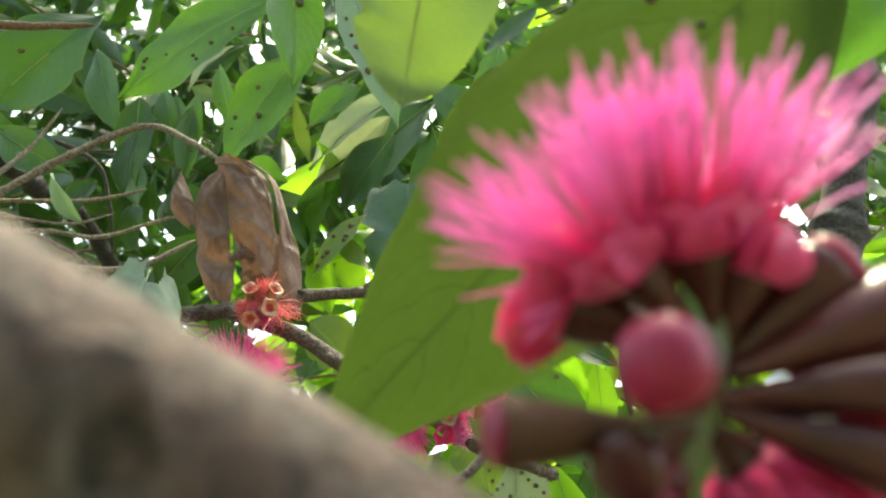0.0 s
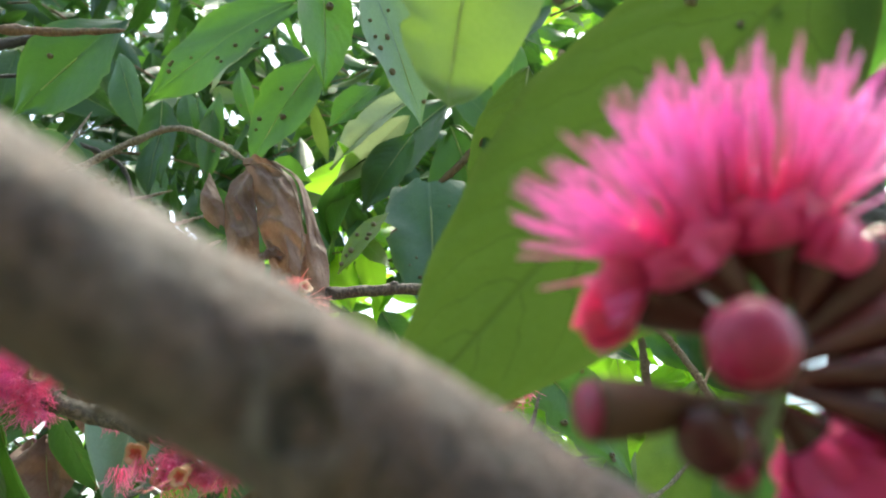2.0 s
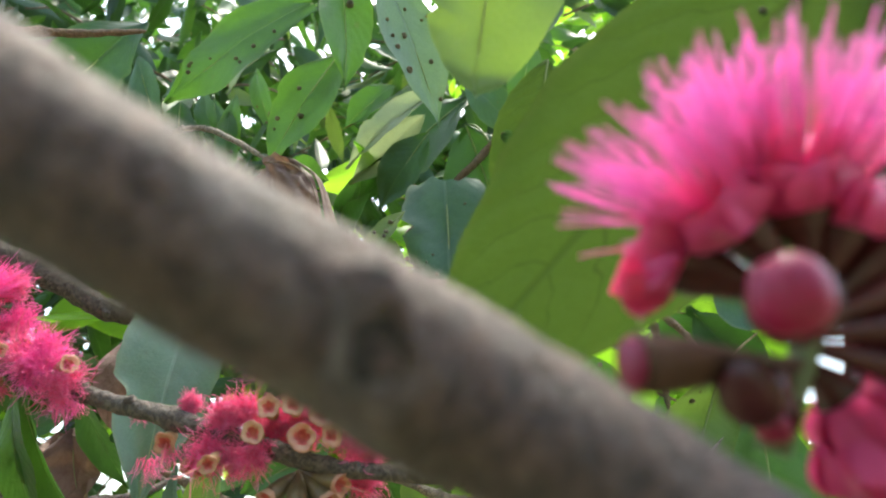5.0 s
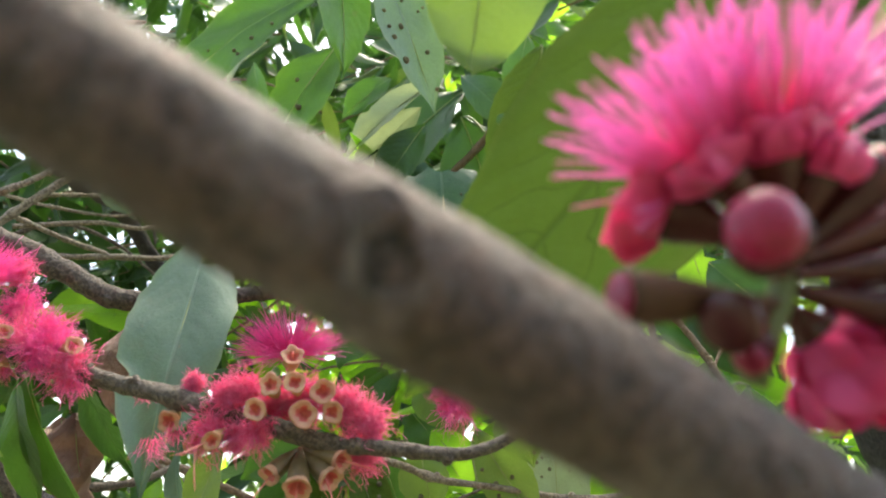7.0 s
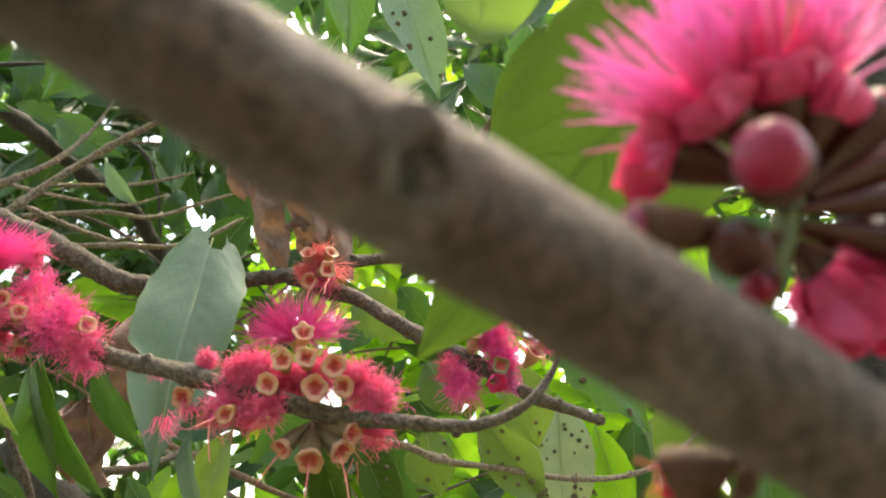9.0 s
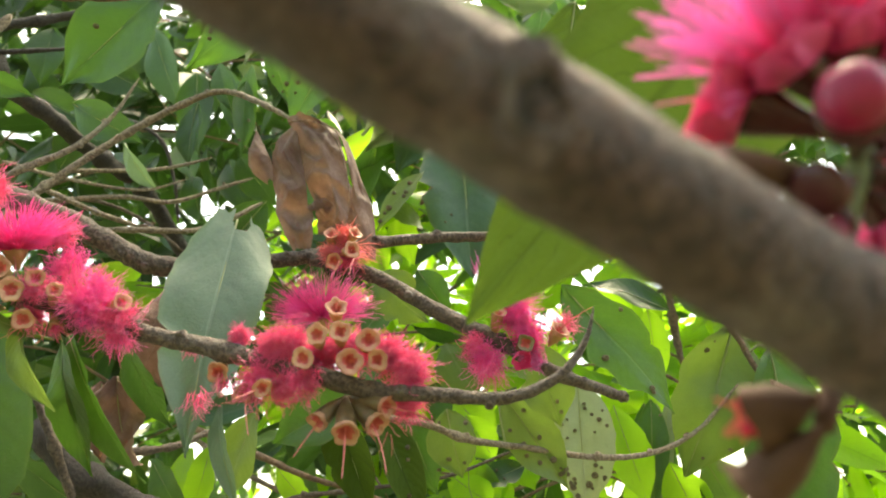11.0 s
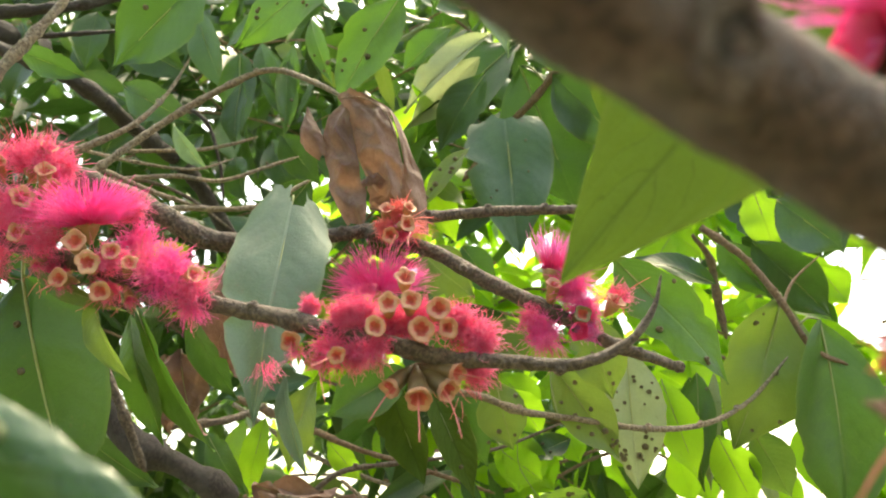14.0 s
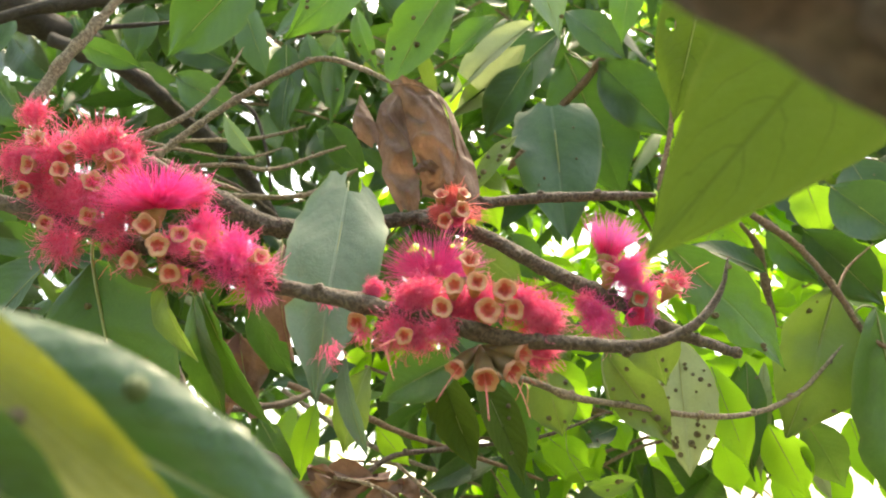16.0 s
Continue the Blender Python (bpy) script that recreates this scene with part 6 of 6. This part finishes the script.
tuft(middle_cluster, (-0.1112, 0.5000, 1.5536), (0.1009, -0.2692, -0.9578), 0.0371, 307, 6, 40, 0.3, material=STYLE, thick=0.00045)
tuft(middle_cluster, (-0.0884, 0.5000, 1.5494), (0.3665, -0.3533, -0.8607), 0.0283, 308, 6, 40, 0.3, material=STYLE, thick=0.00045)
tuft(middle_cluster, (-0.1438, 0.4800, 1.5688), (0.3471, -0.3990, -0.8487), 0.0251, 309, 6, 40, 0.3, material=STYLE, thick=0.00045)
tuft(left_cluster, (-0.2882, 0.5200, 1.6232), (0.1479, -0.1506, -0.9775), 0.0332, 310, 160, 32, 0.35, material=PINK)
tuft(middle_cluster, (-0.2361, 0.5200, 1.6130), (0.1613, 0.0000, -0.9869), 0.0222, 311, 70, 32, 0.35, material=ROSE)
tuft(middle_cluster, (-0.2415, 0.5600, 1.5838), (0.2184, 0.0000, -0.9759), 0.0341, 312, 50, 32, 0.35, material=ROSE)
tuft(middle_cluster, (-0.1802, 0.4900, 1.5759), (0.0019, 0.0000, -1.0000), 0.0235, 313, 80, 32, 0.35, material=ROSE)
tuft(middle_cluster, (-0.2023, 0.5000, 1.5810), (0.0482, 0.0000, -0.9988), 0.0222, 314, 60, 32, 0.35, material=ROSE)
brush_cluster = thing("flower_cluster", (-0.1769, 0.7000, 1.7453), "pink brush flower above withered flower remains", "flower cluster")
brush_flower(brush_cluster, (-0.1746, 0.6900, 1.6669), (0.0006, -0.4208, 0.9072), 0.0440, 315, 1000, 96, 0.10, thick=0.00032)
calyx(brush_cluster, (-0.1690, 0.6970, 1.7460), (0.5870, -0.7005, 0.4058), 0.0414, 0.0150, CALYX, seed=316, style=0.000)
calyx(brush_cluster, (-0.1690, 0.6970, 1.7460), (0.5179, -0.8487, -0.1066), 0.0460, 0.0150, CALYX, seed=317, style=0.000)
calyx(brush_cluster, (-0.1690, 0.6970, 1.7460), (0.1668, -0.9077, -0.3851), 0.0408, 0.0160, CALYX, seed=318, style=0.000)
calyx(brush_cluster, (-0.1690, 0.6970, 1.7460), (0.0270, -0.8688, 0.4943), 0.0334, 0.0145, CALYX, seed=341, style=0.000)
tuft(brush_cluster, (-0.1557, 0.6680, 1.7590), (-0.06, -0.70, 0.70), 0.0200, 319, 260, 100, 0.6, material=CORAL, thick=0.0004)
tuft(brush_cluster, (-0.1539, 0.6660, 1.7401), (0.70, -0.50, -0.50), 0.0190, 320, 260, 100, 0.6, material=ROSE, thick=0.0004)
tuft(brush_cluster, (-0.1676, 0.6680, 1.7450), (-0.30, -0.70, -0.40), 0.0190, 321, 240, 100, 0.6, material=CORAL, thick=0.0004)
tuft(brush_cluster, (-0.1437, 0.6800, 1.7486), (0.80, -0.20, -0.60), 0.0420, 342, 70, 50, 0.3, material=CORAL)
tuft(brush_cluster, (-0.1442, 0.6550, 1.7340), (-0.15, -0.40, -0.90), 0.0700, 343, 3, 20, 0.3, material=STYLE, thick=0.0006)
right_cluster = thing("flower_cluster", (-0.0033, 0.6850, 1.6582), "pink brush flower and spent flowers on the dark branch", "flower cluster")
brush_flower(right_cluster, (-0.0132, 0.6850, 1.6825), (0.2472, -0.1551, 0.9565), 0.0370, 322, 320, 44, 0.12, stamen=BLOOM, thick=0.00036)
calyx(right_cluster, (0.0365, 0.6800, 1.6502), (0.4619, -0.7093, 0.5325), 0.0211, 0.0176, CALYX, seed=323, style=0.045)
tuft(right_cluster, (0.0465, 0.6700, 1.6658), (0.7225, -0.1965, 0.6629), 0.0254, 324, 170, 90, 0.8)
tuft(right_cluster, (0.0494, 0.6720, 1.6664), (0.2682, -0.3280, 0.9058), 0.0213, 325, 6, 60, 0.3, material=STYLE, thick=0.00045)
tuft(right_cluster, (0.0037, 0.6720, 1.6788), (0.5, -0.8, 0.2), 0.0296, 326, 460, 100, 0.70, material=PINK, thick=0.00038)
tuft(right_cluster, (0.0163, 0.6720, 1.6566), (0.3, -0.8, 0.1), 0.0281, 327, 460, 100, 0.70, material=PINK, thick=0.00038)
tuft(right_cluster, (0.0182, 0.6720, 1.6394), (0.6, -0.5, -0.6), 0.0187, 330, 300, 100, 0.70, material=BLOOM, thick=0.00038)
tuft(right_cluster, (-0.0208, 0.6720, 1.6383), (-0.2, -0.4, -0.9), 0.0281, 328, 420, 100, 0.70, material=PINK, thick=0.00038)
tuft(right_cluster, (-0.0304, 0.6720, 1.6525), (-0.4, -0.5, -0.6), 0.0218, 329, 260, 100, 0.70, material=ROSE, thick=0.00038)
tuft(right_cluster, (-0.0171, 0.6720, 1.6287), (0.0, -0.2, -0.95), 0.0500, 344, 90, 34, 0.35, material=ROSE)
tuft(right_cluster, (0.0119, 0.6720, 1.6852), (0.95, -0.2, 0.2), 0.0500, 345, 60, 34, 0.35, material=PINK)
calyx(right_cluster, (0.0080, 0.6900, 1.6500), (0.1735, -0.9794, -0.1035), 0.0357, 0.0150, CALYX_OLIVE, seed=346, style=0.000, rim=False, lip=0.6)
calyx(right_cluster, (-0.0150, 0.6900, 1.6600), (0.1930, -0.7966, 0.5729), 0.0326, 0.0150, CALYX, seed=347, style=0.000)
petals(right_cluster, (0.0085, 0.6680, 1.6364), (0.3, -0.6, -0.7), 0.0120, 4, 348, 46, PETAL_OPEN)
hanging_cluster = thing("flower_cluster", (0.0441, 0.1700, 1.4894), "spent flower cups hanging below the thick branch", "flower cluster")
calyx(hanging_cluster, (0.0438, 0.1640, 1.4966), (-0.8261, 0.5257, -0.2028), 0.0133, 0.0180, CALYX_DULL, seed=331, style=0.012, rim=False, lip=0.5)
calyx(hanging_cluster, (0.0447, 0.1660, 1.4902), (-0.6957, 0.3786, -0.6105), 0.0211, 0.0170, CALYX_DULL, seed=334, style=0.024, rim=False, lip=0.9)
petals(hanging_cluster, (0.0328, 0.1710, 1.4939), (-0.8261, 0.5257, -0.2028), 0.0042, 3, 333, 24, PETAL_DEEP, 1.1, 0.5)
tuft(hanging_cluster, (0.0328, 0.1710, 1.4939), (-0.8261, 0.5257, -0.2028), 0.0120, 332, 26, 44, 0.3, thick=0.0005, material=CORAL)
stem = Geo()
tube(stem, smooth_path([(0.0559, 0.1720, 1.5088, 0.0034), (0.0501, 0.1700, 1.4996, 0.0030), (0.0456, 0.1680, 1.4903, 0.0024)]), 10, 0.1)
part("stalk", stem, CALYX_DULL, hanging_cluster)
fallen = thing("fallen_petal", (-0.3683, 0.6150, 1.6037), "small crimson petal lying on a green leaf", "petal")
petals(fallen, (-0.3683, 0.6150, 1.6037), (0.5, -0.5, -0.6), 0.009, 1, 3)

# ---- far foliage ----


def spray(seed, shades):
    """A leafy twig at the origin that reaches along x, with hanging leaves."""
    rng = random.Random(seed)
    twig = branch("leafy_twig", [(0, 0, 0, 0.0030), (0.12, 0.02, 0.01, 0.0026), (0.25, -0.01, -0.02, 0.0020), (0.36, 0.01, -0.07, 0.0012)], TWIG_RED, "shaded leafy filler twig of the surrounding canopy", "twig", 6, 0.1, group="canopy twigs")
    for k in range(15):
        s = 0.01 + 0.025 * k
        base = Vector((s, rng.uniform(-0.03, 0.03), -0.01 - 0.2 * s * s))
        size = rng.uniform(0.10, 0.19)
        way = Vector((rng.uniform(-0.4, 0.9), rng.uniform(-0.5, 0.5), rng.uniform(-1.0, 0.25))).normalized()
        leaf(twig, base, base + way * size, size * rng.uniform(0.24, 0.37), rng.uniform(-70, 70), rng.uniform(6, 34), rng.uniform(-0.05, 0.14), rng.choice(shades), seed=seed * 31 + k, steps=8, half=2, rib=False)
    return twig


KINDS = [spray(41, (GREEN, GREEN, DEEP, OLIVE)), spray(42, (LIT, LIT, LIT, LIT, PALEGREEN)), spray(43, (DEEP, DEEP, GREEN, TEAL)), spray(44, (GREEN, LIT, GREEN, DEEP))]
rng = random.Random(5)
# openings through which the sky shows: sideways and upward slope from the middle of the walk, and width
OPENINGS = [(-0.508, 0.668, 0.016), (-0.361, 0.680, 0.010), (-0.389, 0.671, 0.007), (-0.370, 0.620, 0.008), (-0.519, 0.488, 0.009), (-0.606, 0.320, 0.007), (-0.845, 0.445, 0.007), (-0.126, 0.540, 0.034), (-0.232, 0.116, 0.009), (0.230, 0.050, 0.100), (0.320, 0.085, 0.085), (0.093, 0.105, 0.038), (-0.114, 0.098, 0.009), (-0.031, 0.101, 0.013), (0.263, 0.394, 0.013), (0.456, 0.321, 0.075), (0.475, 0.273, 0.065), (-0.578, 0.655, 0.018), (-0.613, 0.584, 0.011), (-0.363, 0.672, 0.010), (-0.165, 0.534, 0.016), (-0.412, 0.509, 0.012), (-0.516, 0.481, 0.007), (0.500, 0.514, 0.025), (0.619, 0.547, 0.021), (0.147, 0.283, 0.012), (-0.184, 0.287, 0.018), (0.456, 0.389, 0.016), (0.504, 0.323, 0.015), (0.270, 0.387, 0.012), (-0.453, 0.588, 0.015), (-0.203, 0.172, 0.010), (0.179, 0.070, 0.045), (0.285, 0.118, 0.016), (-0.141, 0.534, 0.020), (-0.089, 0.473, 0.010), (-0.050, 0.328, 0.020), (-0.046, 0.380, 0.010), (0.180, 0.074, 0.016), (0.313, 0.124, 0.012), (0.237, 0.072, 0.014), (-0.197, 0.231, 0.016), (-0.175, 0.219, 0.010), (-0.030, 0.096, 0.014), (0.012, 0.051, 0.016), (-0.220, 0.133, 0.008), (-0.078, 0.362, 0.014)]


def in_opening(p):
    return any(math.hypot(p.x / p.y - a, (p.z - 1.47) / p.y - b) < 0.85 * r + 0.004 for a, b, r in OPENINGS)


def canopy(y, across, up):
    """Places for leafy twigs over the width and height of the canopy at a distance y, with the kind for each."""
    for i in range(across):
        for j in range(up):
            x = ((i + rng.uniform(0.05, 0.95)) / across - 0.5) * 1.75 * (y + 0.1) - 0.12
            z = 1.47 + y * (-0.06 + 1.06 * (j + rng.uniform(0.05, 0.95)) / up)
            here = pose(x, y + rng.uniform(-0.15, 0.15), z, rng.uniform(-25, 25), rng.uniform(-35, 35), rng.choice((0, 180)) + rng.uniform(-50, 50))
            # leaf colours for sun and shade are set by place, imitating the light there
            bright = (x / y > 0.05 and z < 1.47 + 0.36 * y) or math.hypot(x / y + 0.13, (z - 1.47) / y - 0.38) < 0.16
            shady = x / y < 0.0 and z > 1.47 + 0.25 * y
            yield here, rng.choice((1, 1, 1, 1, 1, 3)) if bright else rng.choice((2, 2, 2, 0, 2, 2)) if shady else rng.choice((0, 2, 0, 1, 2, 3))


# the nearer twigs of the canopy are things of their own, the farther ones masses of leaves
slots = [GREEN, DEEP, LIT, OLIVE, TEAL, PALEGREEN]
CROWNS = []
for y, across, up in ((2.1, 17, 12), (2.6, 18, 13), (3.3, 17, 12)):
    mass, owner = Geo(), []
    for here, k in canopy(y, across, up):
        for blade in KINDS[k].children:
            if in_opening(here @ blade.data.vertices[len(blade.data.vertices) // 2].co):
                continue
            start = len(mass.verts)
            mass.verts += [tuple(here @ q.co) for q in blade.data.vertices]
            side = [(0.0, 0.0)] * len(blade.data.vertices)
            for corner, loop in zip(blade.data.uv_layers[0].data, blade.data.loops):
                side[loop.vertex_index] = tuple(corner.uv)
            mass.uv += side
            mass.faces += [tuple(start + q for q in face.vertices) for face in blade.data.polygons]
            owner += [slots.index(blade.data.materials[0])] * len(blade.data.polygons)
    crown = new("far_canopy", mass.mesh("far_canopy"))
    for shade in slots:
        crown.data.materials.append(shade)
    crown.data.polygons.foreach_set("material_index", owner)
    tagged(crown, "dense green filler leaves of the canopy farther behind", "foliage", kind="stuff")
    CROWNS.append(crown)
# unseen canopy copies behind the camera, added to cut the light from there
for layer, turn, x, y in ((0, 180, 0.2, -0.9), (1, 180, 0.2, -0.9), (2, 128, 0.7, -0.3)):
    crown = new("far_canopy", CROWNS[layer].data)
    crown.matrix_world = pose(x, y, -0.5, 0, 0, turn) @ Matrix.Scale(1.4, 4)
    tagged(crown, "dense green filler leaves of the canopy farther behind", "foliage", kind="stuff")

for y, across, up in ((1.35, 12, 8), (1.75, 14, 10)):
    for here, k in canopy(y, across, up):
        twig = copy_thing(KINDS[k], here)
        for blade in list(twig.children):
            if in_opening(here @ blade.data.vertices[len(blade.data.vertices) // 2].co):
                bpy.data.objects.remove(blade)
# unseen bough and twigs overhead, added to keep sunlight off the left side
bough = branch("branch", [(0.6339, 0.9, 2.40, 0.030), (0.30, 0.80, 2.75, 0.026), (-0.30, 0.60, 2.90, 0.022), (-1.00, 0.50, 2.95, 0.018), (-1.80, 0.45, 2.95, 0.012)], BARK_DARK, "unseen dark brown bough added overhead to hold shading twigs", "branch")
for k in range(18):
    spot = TWIGS[bough.name][int((0.30 + 0.038 * k) * len(TWIGS[bough.name]))][0]
    copy_thing(KINDS[2], pose(*spot, rng.uniform(-60, 60), rng.uniform(-15, 15), rng.choice((90, 270)) + rng.uniform(-50, 50)))
for i in range(5):
    for j in range(4):
        copy_thing(KINDS[2], pose(-1.15 + 0.26 * i + rng.uniform(-0.1, 0.1), 1.2 + 0.24 * j, 3.15 + 0.2 * j + rng.uniform(-0.1, 0.1), rng.uniform(-60, 60), rng.uniform(-30, 30), rng.uniform(0, 360)))
for i in range(4):
    for j in range(4):
        copy_thing(KINDS[2], pose(-1.45 + 0.27 * i + rng.uniform(-0.1, 0.1), 1.3 + 0.24 * j, 3.35 + 0.2 * j + rng.uniform(-0.1, 0.1), rng.uniform(-60, 60), rng.uniform(-30, 30), rng.uniform(0, 360)))
for first in KINDS:
    for ob in (*first.children_recursive, first):
        bpy.data.objects.remove(ob)
